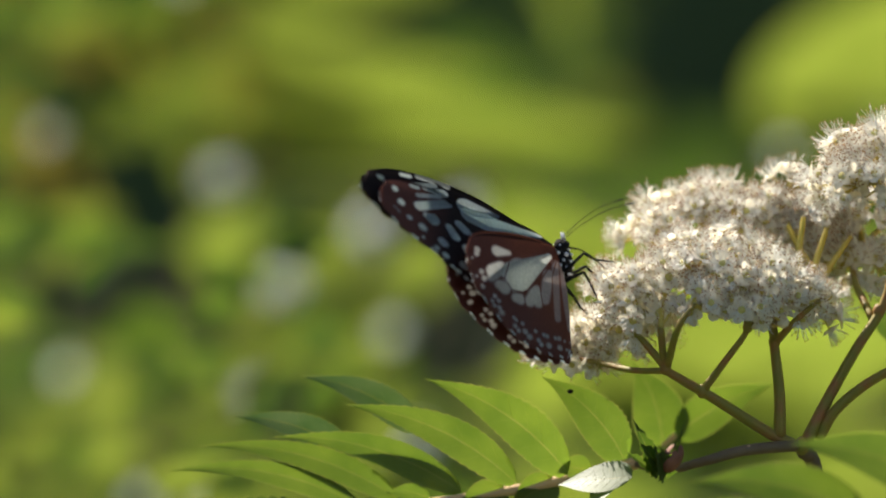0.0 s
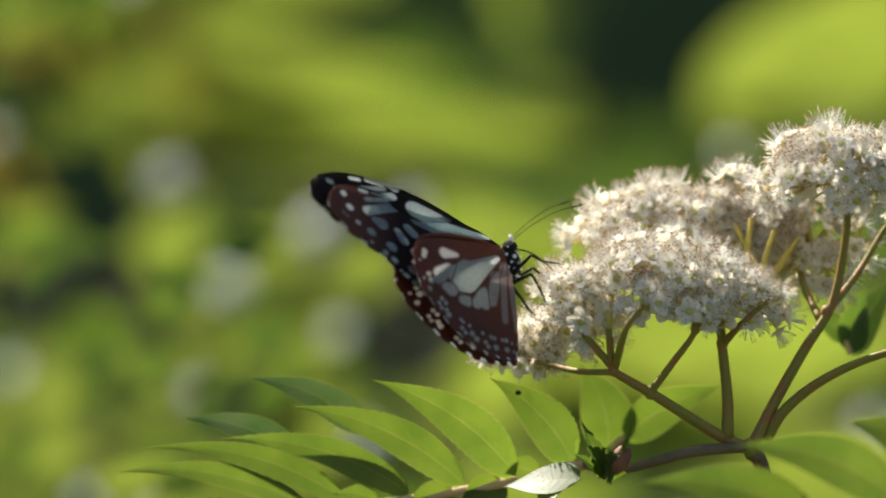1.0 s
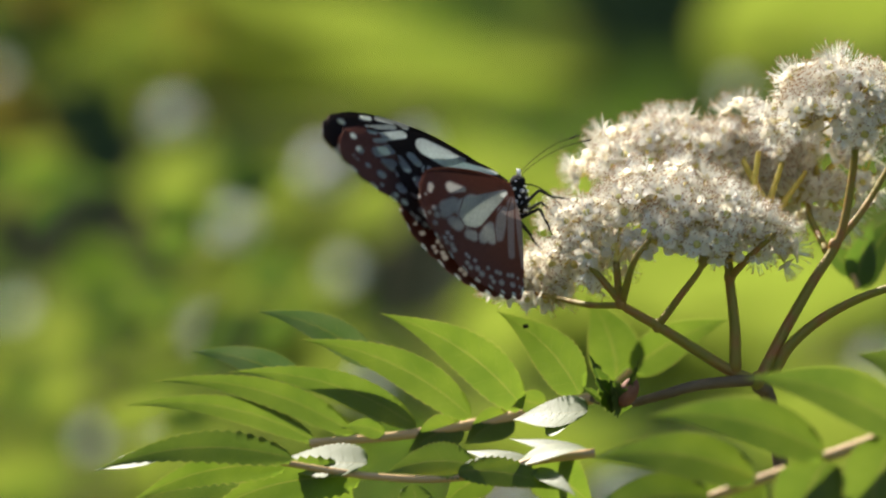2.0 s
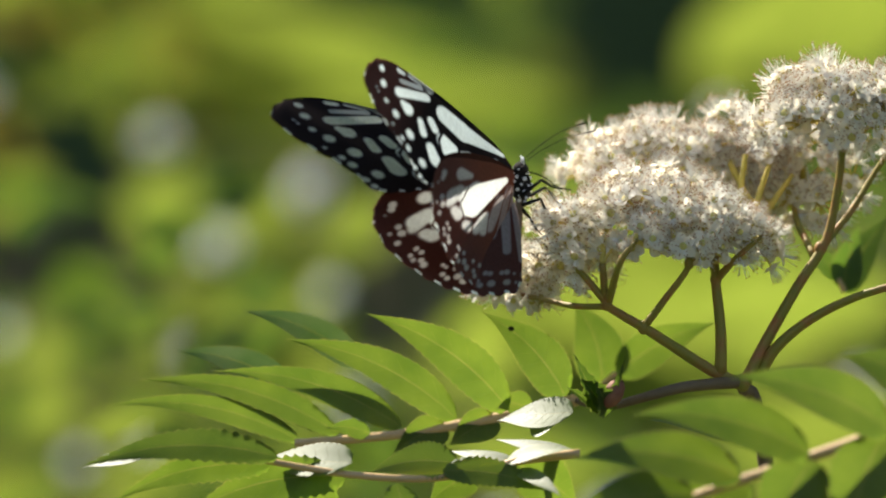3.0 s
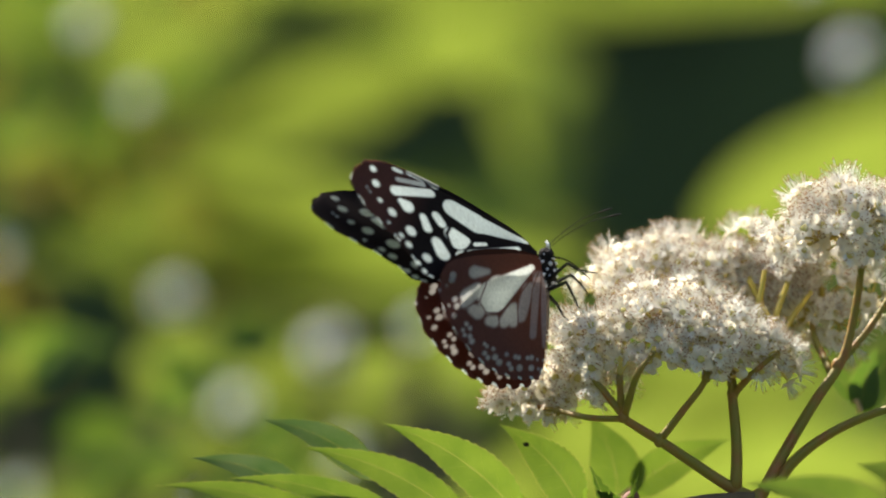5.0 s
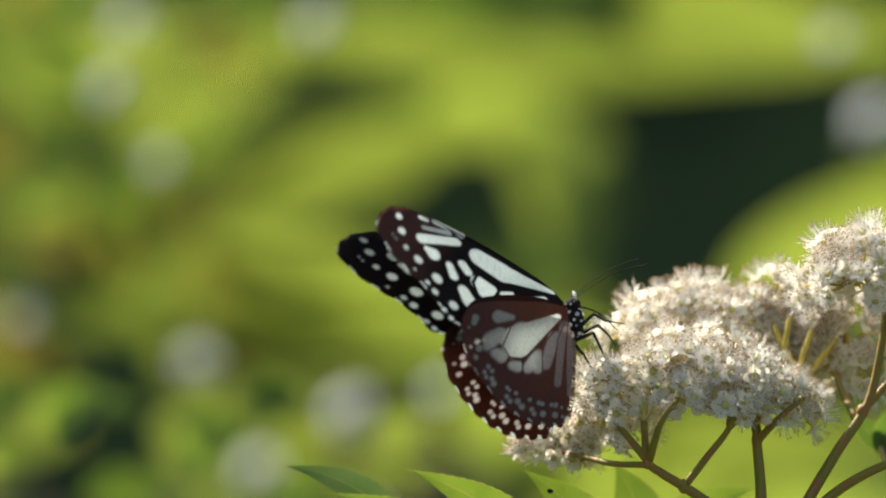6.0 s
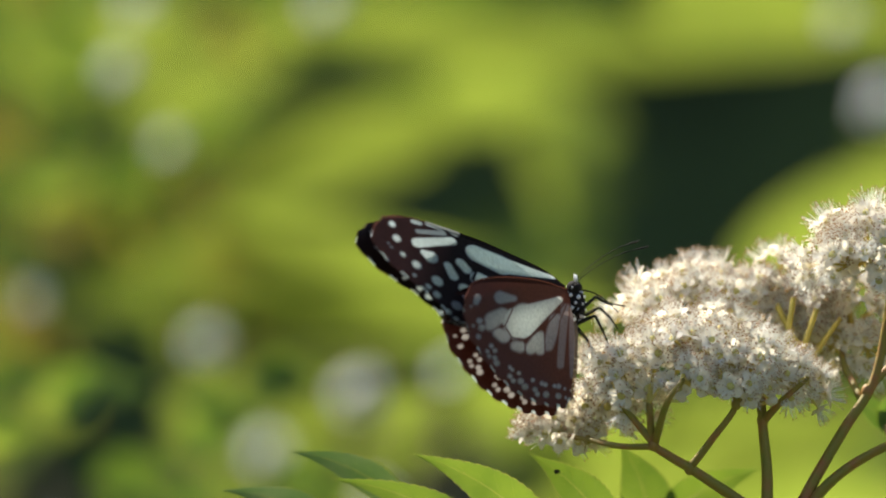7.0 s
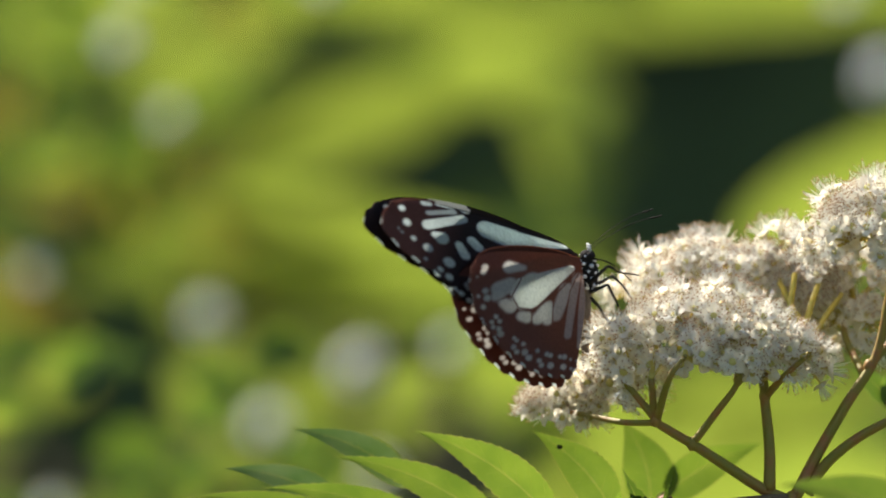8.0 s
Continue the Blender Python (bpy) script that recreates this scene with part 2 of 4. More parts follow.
# ---- the rowan: stem, flower head, compound leaves ----
def flower_mesh(seed, tuft=30, petal=None):
    """A five-petalled white flower with a tuft of stamens; it looks along +Z, about 7 mm wide."""
    rng = random.Random(seed)
    bm = bmesh.new()
    for k in range(5):
        a = 2 * pi * k / 5 + rng.uniform(-0.12, 0.12)
        tilt = rng.uniform(-0.1, 0.5)
        size = rng.uniform(0.82, 1.04)
        out = Vector((cos(a), sin(a), 0))
        side = Vector((-sin(a), cos(a), 0))
        centre = []
        for i in range(5):
            s = i / 4
            half = 0.00145 * size * (sin(pi * (0.1 + 0.84 * s)) ** 0.7)
            cup = 0.0009 * (s - 0.5) ** 2 * 4 * 0.3
            row = []
            for j in (-1, 0, 1):
                p = out * (0.0006 + 0.0031 * s * size) + side * (j * half)
                p.z = tilt * 0.0031 * s - cup + abs(j) * 0.00035 * sin(pi * s) + rng.uniform(-0.0001, 0.0001)
                row.append(bm.verts.new(p))
            centre.append(row)
        for r, q in zip(centre, centre[1:]):
            for j in range(2):
                bm.faces.new((r[j], q[j], q[j + 1], r[j + 1])).material_index = 0
    blob(bm, Matrix.Translation((0, 0, 0.0002)) @ Matrix.Diagonal((0.0011, 0.0011, 0.0006, 1)), 1, 8, 5)
    for k in range(tuft):
        a = rng.uniform(0, 2 * pi)
        lean = rng.uniform(0.15, 1.0)
        reach = rng.uniform(0.0032, 0.0050)
        d = Vector((cos(a) * lean, sin(a) * lean, 1)).normalized()
        root = Vector((cos(a) * 0.0009, sin(a) * 0.0009, 0.0003))
        end = root + d * reach
        tube(bm, [root, root.lerp(end, 0.5) + Vector((cos(a), sin(a), 0)) * 0.0002, end], (0.0001, 0.00006), 3, 2, cap=False)
        blob(bm, Matrix.Translation(end) @ Matrix.Diagonal((0.00023, 0.00023, 0.00017, 1)), 3, 4, 3)
    return mesh_of("flower", bm, petal or M_PETAL, M_CENTRE, M_FILAMENT, M_ANTHER)


def bud_mesh():
    bm = bmesh.new()
    blob(bm, Matrix.Diagonal((0.0012, 0.0012, 0.0014, 1)), 0, 8, 6)
    tube(bm, [Vector((0, 0, -0.003)), Vector((0, 0, -0.001))], (0.0003, 0.0005), 5, 1)
    return mesh_of("bud", bm, M_PETAL, M_PEDICEL)


DOMES = [  # centre on the plan, depth, half width, half height, half depth, size, lowest slope
    (1150, 418, 0.006, 215, 125, 140, 190, 0.0),
    (978, 440, 0.02, 70, 85, 90, 45, -0.3),
    (1148, 335, 0.032, 172, 140, 150, 116, 0.45),
    (1448, 196, 0.004, 112, 102, 110, 90, -0.1),
    (1550, 180, 0.006, 75, 75, 80, 40, -0.1),
    (1425, 300, 0.03, 105, 95, 100, 62, -0.6),
    (1340, 292, 0.034, 80, 84, 90, 54, -0.6),
    (1290, 278, 0.034, 110, 90, 100, 54, -0.3),
    (892, 489, 0.018, 58, 18, 44, 64, -0.2),
]


def shrub():
    rng = random.Random(11)
    bush = tagged(new("rowan_shrub"), "rowan shrub with white flower heads and pinnate green leaves", "shrub")
    bush.location = (0.066, 0.02, 0)
    at = Matrix.Translation(bush.location)

    def under(ob):
        ob.parent = bush
        ob.matrix_parent_inverse = at.inverted()
        return ob

    # trunk from the ground to the twig that carries everything
    bm = bmesh.new()
    foot = [Vector((0.09, 0.03, 0)), Vector((0.12, 0.05, 0.5)), Vector((0.1, 0.04, 1.0)), Vector((0.085, 0.015, 1.33)), plan(1345, 800, 0.006), plan(1300, 650, 0.0)]
    line = spline(foot, 6)
    tube(bm, line, [0.0016 + 0.0144 * (1 - i / (len(line) - 1)) ** 3 for i in range(len(line))], 10)
    under(part("stem", bm, M_BARK, None, "slender grey-brown bark"))
    bm = bmesh.new()
    tube(bm, spline([plan(1300, 650), plan(1200, 658, -0.004), plan(1130, 675, -0.008), plan(1060, 695, 0.008), plan(1008, 685, 0.02)], 5), (0.0013, 0.0008), 8)
    under(part("twig", bm, M_BARK, None))

    # flower head: the forking stalks
    head_bm = bmesh.new()
    ways = [
        ((1300, 655, 0), (1250, 632, 0), (1180, 588, -0.002), (1125, 553, -0.004), (1085, 530, -0.005), (1060, 508, -0.006), (1052, 440, -0.008)),
        ((1060, 510, -0.006), (1020, 462, -0.006), (990, 430, -0.006)),
        ((1062, 510, -0.006), (1082, 440, -0.012), (1110, 400, -0.012)),
        ((1060, 516, -0.006), (1000, 515, -0.002), (945, 503, 0.006), (910, 496, 0.012), (890, 494, 0.016)),
        ((1125, 553, -0.004), (1165, 500, -0.006), (1205, 440, -0.008), (1180, 400, -0.01)),
        ((1205, 440, -0.008), (1230, 405, -0.008)),
        ((1262, 635, 0), (1262, 560, 0), (1254, 480, 0), (1248, 430, 0), (1215, 380, 0.002)),
        ((1254, 470, 0), (1290, 430, -0.004), (1330, 395, -0.006)),
        ((1250, 450, 0), (1262, 380, 0.012), (1230, 340, 0.02), (1160, 330, 0.024)),
        ((1306, 650, 0), (1345, 575, 0.002), (1400, 480, 0.003), (1450, 400, 0.004), (1472, 300, 0.004), (1482, 210, 0.004)),
        ((1482, 225, 0.004), (1430, 185, 0.004)), ((1482, 225, 0.004), (1540, 190, 0.006)),
        ((1440, 415, 0.004), (1495, 350, 0.01), (1540, 280, 0.014), (1600, 190, 0.012)),
        ((1430, 430, 0.004), (1400, 350, 0.02), (1420, 300, 0.028)),
        ((1330, 640, 0.002), (1360, 590, 0.001), (1420, 540, 0.0), (1500, 500, -0.002), (1600, 470, -0.004)),
    ]
    for i, w in enumerate(ways):
        r = 0.00138 if i in (0, 6, 9, 14) else 0.00075 if i == 3 else 0.0009
        tube(head_bm, spline([plan(*p) for p in w], 5), (r, r * 0.55), 7)
    for u, w, y, r in ((1302, 652, 0, 0.0017), (1262, 632, 0, 0.0013), (1125, 553, -0.004, 0.0013), (1060, 512, -0.006, 0.0012), (1205, 440, -0.008, 0.0011), (1254, 468, 0, 0.0013), (1440, 414, 0.004, 0.0013), (1482, 226, 0.004, 0.0012), (945, 504, 0.006, 0.0009)):
        blob(head_bm, Matrix.Translation(plan(u, w, y)) @ Matrix.Diagonal((r, r, r * 1.25, 1)), 0, 9, 6)
    tube(head_bm, [plan(945, 503, 0.006), plan(941, 512, 0.005), plan(940, 522, 0.004)], (0.0004, 0.0001), 5)
    head = under(part("flower_head", head_bm, M_STALK, None, "white many-flowered corymb on green-brown stalks"))

    # flowers over the domes, each on its own stalk; the deeper ones joined
    inner = bmesh.new()
    TIPS = [plan(*w[-1]) for w in ways[:-1]]
    kinds = [flower_mesh(k) for k in range(7)]
    bud = bud_mesh()
    ped = bmesh.new()
    for (cu, cw, cy, a, b, c, count, low) in DOMES:
        centre = plan(cu, cw, cy)
        hub = centre - Vector((0, 0, b * GRID * 0.45))
        tufts, tries = [], 0
        while len(tufts) < max(2, count // 9) and tries < 3000:
            tries += 1
            z = rng.uniform(low, 1)
            az = rng.uniform(0, 2 * pi)
            d = Vector((cos(az) * (1 - z * z) ** 0.5, sin(az) * (1 - z * z) ** 0.5, z))
            p = centre + Vector((d.x * a, d.y * c, d.z * b)) * GRID * rng.uniform(0.74, 0.86)
            if d.y < 0.5 and all((p - q).length > 0.0062 for q, _ in tufts):
                tufts.append((p, d))
        placed = []
        for core, d in tufts:
            stalk = min(TIPS, key=lambda q: (q - core).length)
            knee = stalk.lerp(core, 0.6) - Vector((0, 0, 0.0008))
            tube(ped, [stalk, knee, core - d * 0.002], (0.0007, 0.0005), 5, cap=False)
            for _ in range(34):
                e = (Vector([rng.gauss(0, 1) for _ in range(3)]).normalized() + d * 0.75 + Vector((0, 0, 0.25))).normalized()
                p = core + e * rng.uniform(0.0036, 0.0054)
                if any((p - q).length < 0.0034 for q in placed):
                    continue
                placed.append(p)
                n = (e + d * 0.4 + Vector([rng.uniform(-0.3, 0.3) for _ in range(3)])).normalized()
                fl = new("flower", kinds[rng.randrange(7)])
                fl.parent = head
                turn = n.to_track_quat("Z", "Y").to_matrix().to_4x4() @ Matrix.Rotation(rng.uniform(0, 6.28), 4, "Z")
                fl.matrix_basis = Matrix.Translation(p) @ turn @ Matrix.Scale(rng.uniform(0.68, 0.95), 4)
                tube(ped, [core - d * 0.002, core.lerp(p, 0.5), p - n * 0.0001], (0.00036, 0.00026), 4, cap=False)
        for _ in range(int(count * (0.3 if low < 0.5 else 0.1))):
            z = rng.uniform(max(low, -0.2), 0.95)
            az = rng.uniform(pi, 2 * pi) if rng.random() < 0.8 else rng.uniform(0, pi)
            d = Vector((cos(az) * (1 - z * z) ** 0.5, sin(az) * (1 - z * z) ** 0.5, z))
            p = centre + Vector((d.x * a, d.y * c, d.z * b)) * GRID * rng.uniform(0.68, 0.86)
            n = (d + Vector((0, -0.2, 0.5))).normalized()
            was = len(inner.verts)
            inner.from_mesh(kinds[rng.randrange(7)])
            inner.verts.ensure_lookup_table()
            m = Matrix.Translation(p) @ n.to_track_quat("Z", "Y").to_matrix().to_4x4() @ Matrix.Rotation(rng.uniform(0, 6.28), 4, "Z") @ Matrix.Scale(rng.uniform(0.75, 1.0), 4)
            bmesh.ops.transform(inner, matrix=m, verts=inner.verts[was:])
        for _ in range(count // 14):
            az = rng.uniform(pi, 2 * pi)
            p = centre + Vector((cos(az) * a * 0.85, sin(az) * c * 0.85, rng.uniform(-0.15, 0.15) * b)) * GRID
            ob = new("bud", bud)
            ob.parent = head
            ob.matrix_basis = Matrix.Translation(p) @ (p - hub).to_track_quat("Z", "Y").to_matrix().to_4x4()
            stalk = min(TIPS, key=lambda q: (q - p).length)
            tube(ped, [stalk, stalk.lerp(p, 0.6), p], (0.00042, 0.00028), 4, cap=False)
    fork = plan(1335, 400, 0.012)
    for u, w, y in ((1284, 262, 0.02), (1312, 246, 0.019), (1352, 270, 0.018), (1396, 282, 0.02), (1300, 300, 0.017)):
        end = plan(u, w, y)
        tube(ped, spline([fork, fork.lerp(end, 0.5) + Vector((rng.uniform(-0.003, 0.003), 0, -0.0015)), end], 4), (0.0011, 0.0006), 6, cap=False)
    tagged(part("pedicel", ped, M_PEDICEL, head, "thin yellow-green flower stalks"), kind="stuff")
    tagged(part("inner_flower", inner, (M_PETAL, M_CENTRE, M_FILAMENT, M_ANTHER), head, "dense white flowers deep in the head"), kind="stuff")

    # compound leaves
    def compound(label, spine, radius, leaflets, y, material=None, tooth=0.05):
        bm = bmesh.new()
        tube(bm, spline([plan(u, w, y + d) for u, w, d in spine], 6), (radius, radius * 0.65), 7)
        leaf = under(part("compound_leaf", bm, M_RACHIS, None, label))
        for (u0, w0, u1, w1, width, dy, face, *rest) in leaflets:
            base, tip = plan(u0, w0, y + dy * 0.1), plan(u1, w1, y + dy * 0.25)
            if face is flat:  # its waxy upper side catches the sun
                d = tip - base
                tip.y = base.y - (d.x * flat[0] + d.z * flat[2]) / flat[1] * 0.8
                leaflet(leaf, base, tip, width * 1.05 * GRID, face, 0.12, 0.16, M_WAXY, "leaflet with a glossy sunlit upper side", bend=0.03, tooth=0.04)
            else:
                leaflet(leaf, base, tip, width * 1.12 * GRID, face, *rest, material=material, bend=-0.085 if u1 < u0 else 0.06, tooth=tooth)
        return leaf

    toward = (0.15, -1.0, 0.1)
    tilted = (0.12, -0.92, 0.4)
    up = (0.0, -0.3, 0.95)
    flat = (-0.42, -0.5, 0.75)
    compound("pinnate leaf with pale brown midrib", [(1012, 684, 0), (940, 700, 0), (840, 722, 0), (730, 741, 0), (640, 752, 0), (505, 762, 0)], 0.0014, [
        (990, 680, 840, 528, 80, 0.012, toward), (888, 702, 631, 530, 80, -0.016, toward), (795, 718, 486, 576, 66, -0.01, toward),
        (697, 734, 358, 634, 56, 0.0, toward), (585, 746, 224, 650, 50, 0.012, toward), (515, 758, 164, 696, 44, 0.026, toward),
        (1000, 702, 866, 718, 84, -0.3, flat), (925, 740, 985, 712, 60, -0.3, flat),
        (930, 702, 860, 690, 46, -0.006, toward), (640, 745, 560, 735, 34, -0.006, toward),
        (870, 720, 780, 770, 60, -0.004, toward), (780, 735, 680, 780, 60, -0.004, toward)], 0.02)
    # part of the tips' sky reflection is put into their base colour
    compound("leaf with twisted leaflet tips, blue-grey sky sheen in their colour", [(628, 630, 0), (618, 622, 0)], 0.0004, [
        (623, 626, 408, 526, 60, 0.0, (-0.1, -0.9, 0.4)), (506, 674, 284, 598, 58, 0.0, (-0.1, -0.9, 0.4))], 0.03, M_SKY_LEAF)
    compound("lower pinnate leaf with saw-toothed leaflets", [(1010, 770, 0), (900, 784, 0), (850, 800, 0), (730, 814, 0), (600, 806, 0), (480, 786, 0), (420, 776, 0)], 0.0010, [
        (484, 776, 130, 798, 58, -0.03, tilted), (262, 768, 134, 796, 50, 0, flat), (470, 790, 190, 858, 54, 0.02, toward, 0.09, 0.1), (600, 812, 315, 884, 72, 0.035, toward),
        (612, 786, 440, 788, 88, 0.004, flat), (800, 790, 640, 806, 64, 0.006, tilted), (770, 800, 975, 842, 52, -0.01, tilted), (900, 800, 978, 845, 30, 0, flat),
        (575, 818, 470, 940, 90, 0.05, (0.2, -0.95, 0.2)), (690, 822, 700, 950, 60, -0.03, (0.2, -0.85, 0.5)), (830, 808, 745, 862, 60, 0.03, toward),
        (900, 790, 780, 768, 34, 0.012, flat), (880, 785, 1000, 762, 44, 0.008, flat), (1000, 772, 860, 748, 30, 0.01, flat), (900, 790, 1010, 870, 90, 0.02, toward)], -0.03, tooth=0.11)
    compound("near pinnate leaf, soft out of focus", [(1640, 690, 0), (1510, 726, 0), (1390, 766, 0), (1280, 803, 0), (1195, 832, 0)], 0.0015, [
        (1530, 722, 1252, 628, 92, -0.05, tilted), (1390, 758, 1085, 694, 88, -0.03, tilted), (1275, 798, 985, 768, 84, -0.01, tilted),
        (1200, 830, 960, 885, 80, 0.02, tilted), (1290, 806, 1130, 930, 100, 0.05, (0.2, -0.9, 0.35)), (1395, 770, 1330, 940, 112, -0.025, (0.2, -0.95, 0.25)),
        (1515, 730, 1460, 940, 120, -0.03, (0.2, -0.95, 0.25)), (1630, 700, 1590, 930, 100, -0.035, (0.2, -0.95, 0.25)), (1640, 690, 1440, 590, 100, -0.006, tilted)], -0.09)
    # the shadow under the near leaflets is painted as a darker leaf colour
    compound("leaf under the twig, its shade put into a darker green", [(1290, 752, 0), (1275, 748, 0)], 0.0006, [
        (1280, 750, 1130, 716, 54, 0.0, (0.1, -0.5, 0.85)), (1300, 756, 1330, 700, 44, 0.0, (0.1, -0.5, 0.85))], -0.01, M_SKY_LEAF)
    compound("small leaf behind the flower stalks", [(1085, 640, 0), (1060, 660, 0)], 0.0007, [
        (1085, 642, 1268, 548, 70, 0.01, toward), (1060, 660, 1005, 505, 92, 0.012, toward)], 0.05)
    compound("dark green leaf beside the flower stalks", [(1500, 495, 0), (1490, 470, 0)], 0.0007, [
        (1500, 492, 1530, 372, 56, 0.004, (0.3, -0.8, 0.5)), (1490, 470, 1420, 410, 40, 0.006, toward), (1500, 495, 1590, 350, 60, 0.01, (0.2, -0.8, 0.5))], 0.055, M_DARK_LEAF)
    bm = bmesh.new()
    blob(bm, Matrix.Translation(plan(892, 557, 0.012)) @ Matrix.Diagonal((0.0007, 0.0007, 0.0005, 1)), 0)
    tagged(part("beetle", bm, M_BODY, None), "tiny black beetle sitting on a leaflet", "insect")
    # chewed leaf stump and red bud on the twig
    bm = bmesh.new()
    for (u0, w0, u1, w1, wd) in ((1040, 700, 1000, 598, 34), (1050, 690, 1010, 640, 44), (1060, 690, 1092, 600, 12), (1060, 705, 1035, 640, 44), (1045, 700, 985, 655, 26)):
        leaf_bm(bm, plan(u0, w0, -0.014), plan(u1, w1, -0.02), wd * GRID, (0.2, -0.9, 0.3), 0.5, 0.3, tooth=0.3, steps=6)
    under(part("chewed_leaf", bm, (M_DARK_LEAF, M_VEIN_EDGE), None, "ragged dark green chewed leaf remnant"))
    bm = bmesh.new()
    blob(bm, Matrix.Translation(plan(1070, 668, -0.016)) @ Matrix.Rotation(0.5, 4, "Y") @ Matrix.Diagonal((0.0022, 0.002, 0.0034, 1)), 0)
    under(part("leaf_bud", bm, M_BUD, None, "red-brown bud"))
    return [ob for ob in bush.children if ob.name.split(".")[0] in ("flower_head", "compound_leaf", "chewed_leaf", "leaf_bud", "twig")]


# ---- the butterfly ----
def curve_at(points, n):
    """n + 1 even steps along a smooth line through flat points."""
    line = spline([(x, y, 0) for x, y in points], 12)
    lens = [0.0]
    for a, b in zip(line, line[1:]):
        lens.append(lens[-1] + (b - a).length)
    xs = np.interp(np.linspace(0, lens[-1], n + 1), lens, [p.x for p in line])
    ys = np.interp(np.linspace(0, lens[-1], n + 1), lens, [p.y for p in line])
    return np.stack([xs, ys], 1)


# wing outlines in millimetres: outwards from the hinge, forwards along the body
FORE_LEAD = [(0.5, 0.4), (7.0, -1.0), (16.1, -6.1), (25.8, -12.6), (36.8, -21.9), (45.3, -30.6), (50.5, -38.5)]
FORE_TRAIL = [(0.1, -1.4), (9.7, -20.4), (17.6, -36.9), (24.1, -46.0), (29.0, -46.1), (34.0, -46.6), (41.8, -49.2), (47.7, -49.8), (51.8, -47.2), (50.5, -38.5)]
HIND_LEAD = [(-0.1, -0.3), (7.0, -9.1), (14.2, -20.9), (19.4, -31.6), (22.1, -39.5), (22.3, -46.3)]
HIND_TRAIL = [(-2.3, -1.8), (-7.5, -6.8), (-11.7, -14.9), (-15.0, -23.3), (-15.1, -27.5), (-10.2, -36.1), (-3.7, -43.8), (2.9, -48.8), (9.6, -51.6), (15.4, -52.7), (20.1, -50.7), (22.3, -46.3)]
# pale marks: from, to, half widths at both ends
FORE_SPOTS = [
    (-1.8, 1.9, -12.2, 4.1, 0.43, 2.42),
    (-12.2, 4.1, -16.7, 6.3, 2.59, 2.26),
    (-18.0, -0.2, -15.7, -1.3, 1.76, 1.6),
    (-17.0, -1.8, -15.4, -1.1, 1.76, 1.26),
    (-13.3, -1.4, -11.0, -0.8, 0.51, 0.43),
    (-21.6, -3.0, -20.7, -5.5, 1.26, 1.6),
    (-4.1, -0.3, -15.9, -5.8, 0.6, 2.26),
    (-23.9, 2.4, -23.3, -0.1, 0.85, 1.01),
    (-20.9, 3.5, -20.0, 1.9, 1.01, 1.01),
    (-28.4, 4.9, -27.2, 4.1, 0.77, 1.52),
    (-29.4, 7.1, -21.2, 8.9, 1.18, 1.01),
]
FORE_STREAKS = [
    (-28.5, 10.0, -22.6, 10.6, 0.56, 0.63, 0.7),
    (-25.6, 12.5, -22.6, 11.9, 0.63, 0.71),
    (-21.8, 12.3, -19.9, 11.2, 0.79, 0.95),
    (-28.9, 12.4, -27.5, 12.3, 0.56, 0.63),
]
# small round spots: place, radius
FORE_DOTS = [
    (-33.9, 10.9, 0.74),
    (-33.6, 7.6, 0.87),
    (-33.2, 3.8, 0.61),
    (-30.8, 1.6, 1.0),
    (-32.1, -1.2, 0.36),
    (-29.7, -3.6, 0.61),
    (-27.2, -1.8, 1.21),
    (-28.3, -5.4, 0.8),
    (-26.8, -9.3, 0.61),
    (-24.5, -7.5, 1.08),
    (-25.7, -11.0, 0.61),
    (-24.0, -13.8, 0.43),
    (-35.8, 6.1, 0.22),
    (-35.3, 5.2, 0.24),
]
HIND_SPOTS = [
    (-1.5, -2.6, -8.8, -7.8, 0.76, 3.5, 1),
    (-8.1, -6.1, -9.8, -9.5, 2.38, 1.89, 1),
    (-14.5, -7.6, -12.5, -6.6, 1.56, 1.56, 0.85),
    (-14.8, -9.0, -14.2, -8.0, 1.08, 1.41, 0.8),
    (-13.1, -10.3, -11.9, -11.0, 1.08, 1.32, 0.8),
    (-9.4, -12.8, -8.4, -13.0, 1.0, 1.16, 0.8),
    (-6.3, -13.2, -4.8, -11.7, 1.16, 1.72, 0.85),
    (-4.7, -10.5, -4.4, -13.3, 1.08, 1.08, 0.8),
    (-1.7, -6.8, -2.9, -12.4, 1.24, 1.08, 0.62),
    (-0.2, -4.1, -0.1, -16.4, 0.84, 0.68, 0.42),
    (1.2, -4.0, 2.4, -18.7, 0.68, 0.52, 0.38),
    (2.4, -5.8, 2.7, -14.0, 0.61, 0.52, 0.4),
    (-13.0, -2.8, -10.3, -2.8, 1.32, 0.61, 0.8),
]
HIND_DOTS = [
    (-17.9, -3.3, 0.73),
    (-18.1, -4.2, 0.62),
    (-19.1, -5.3, 0.21),
    (-20.8, -6.2, 0.32),
    (-17.1, -8.1, 0.58),
    (-16.6, -9.5, 0.68),
    (-18.4, -9.3, 0.33),
    (-17.2, -11.4, 0.52),
    (-14.4, -13.2, 0.47),
    (-13.6, -14.1, 0.47),
    (-15.2, -14.4, 0.42),
    (-14.8, -15.4, 0.42),
    (-13.6, -15.7, 0.52),
    (-13.2, -16.7, 0.62),
    (-10.3, -17.4, 0.37),
    (-9.8, -17.9, 0.37),
    (-8.4, -18.5, 0.42),
]
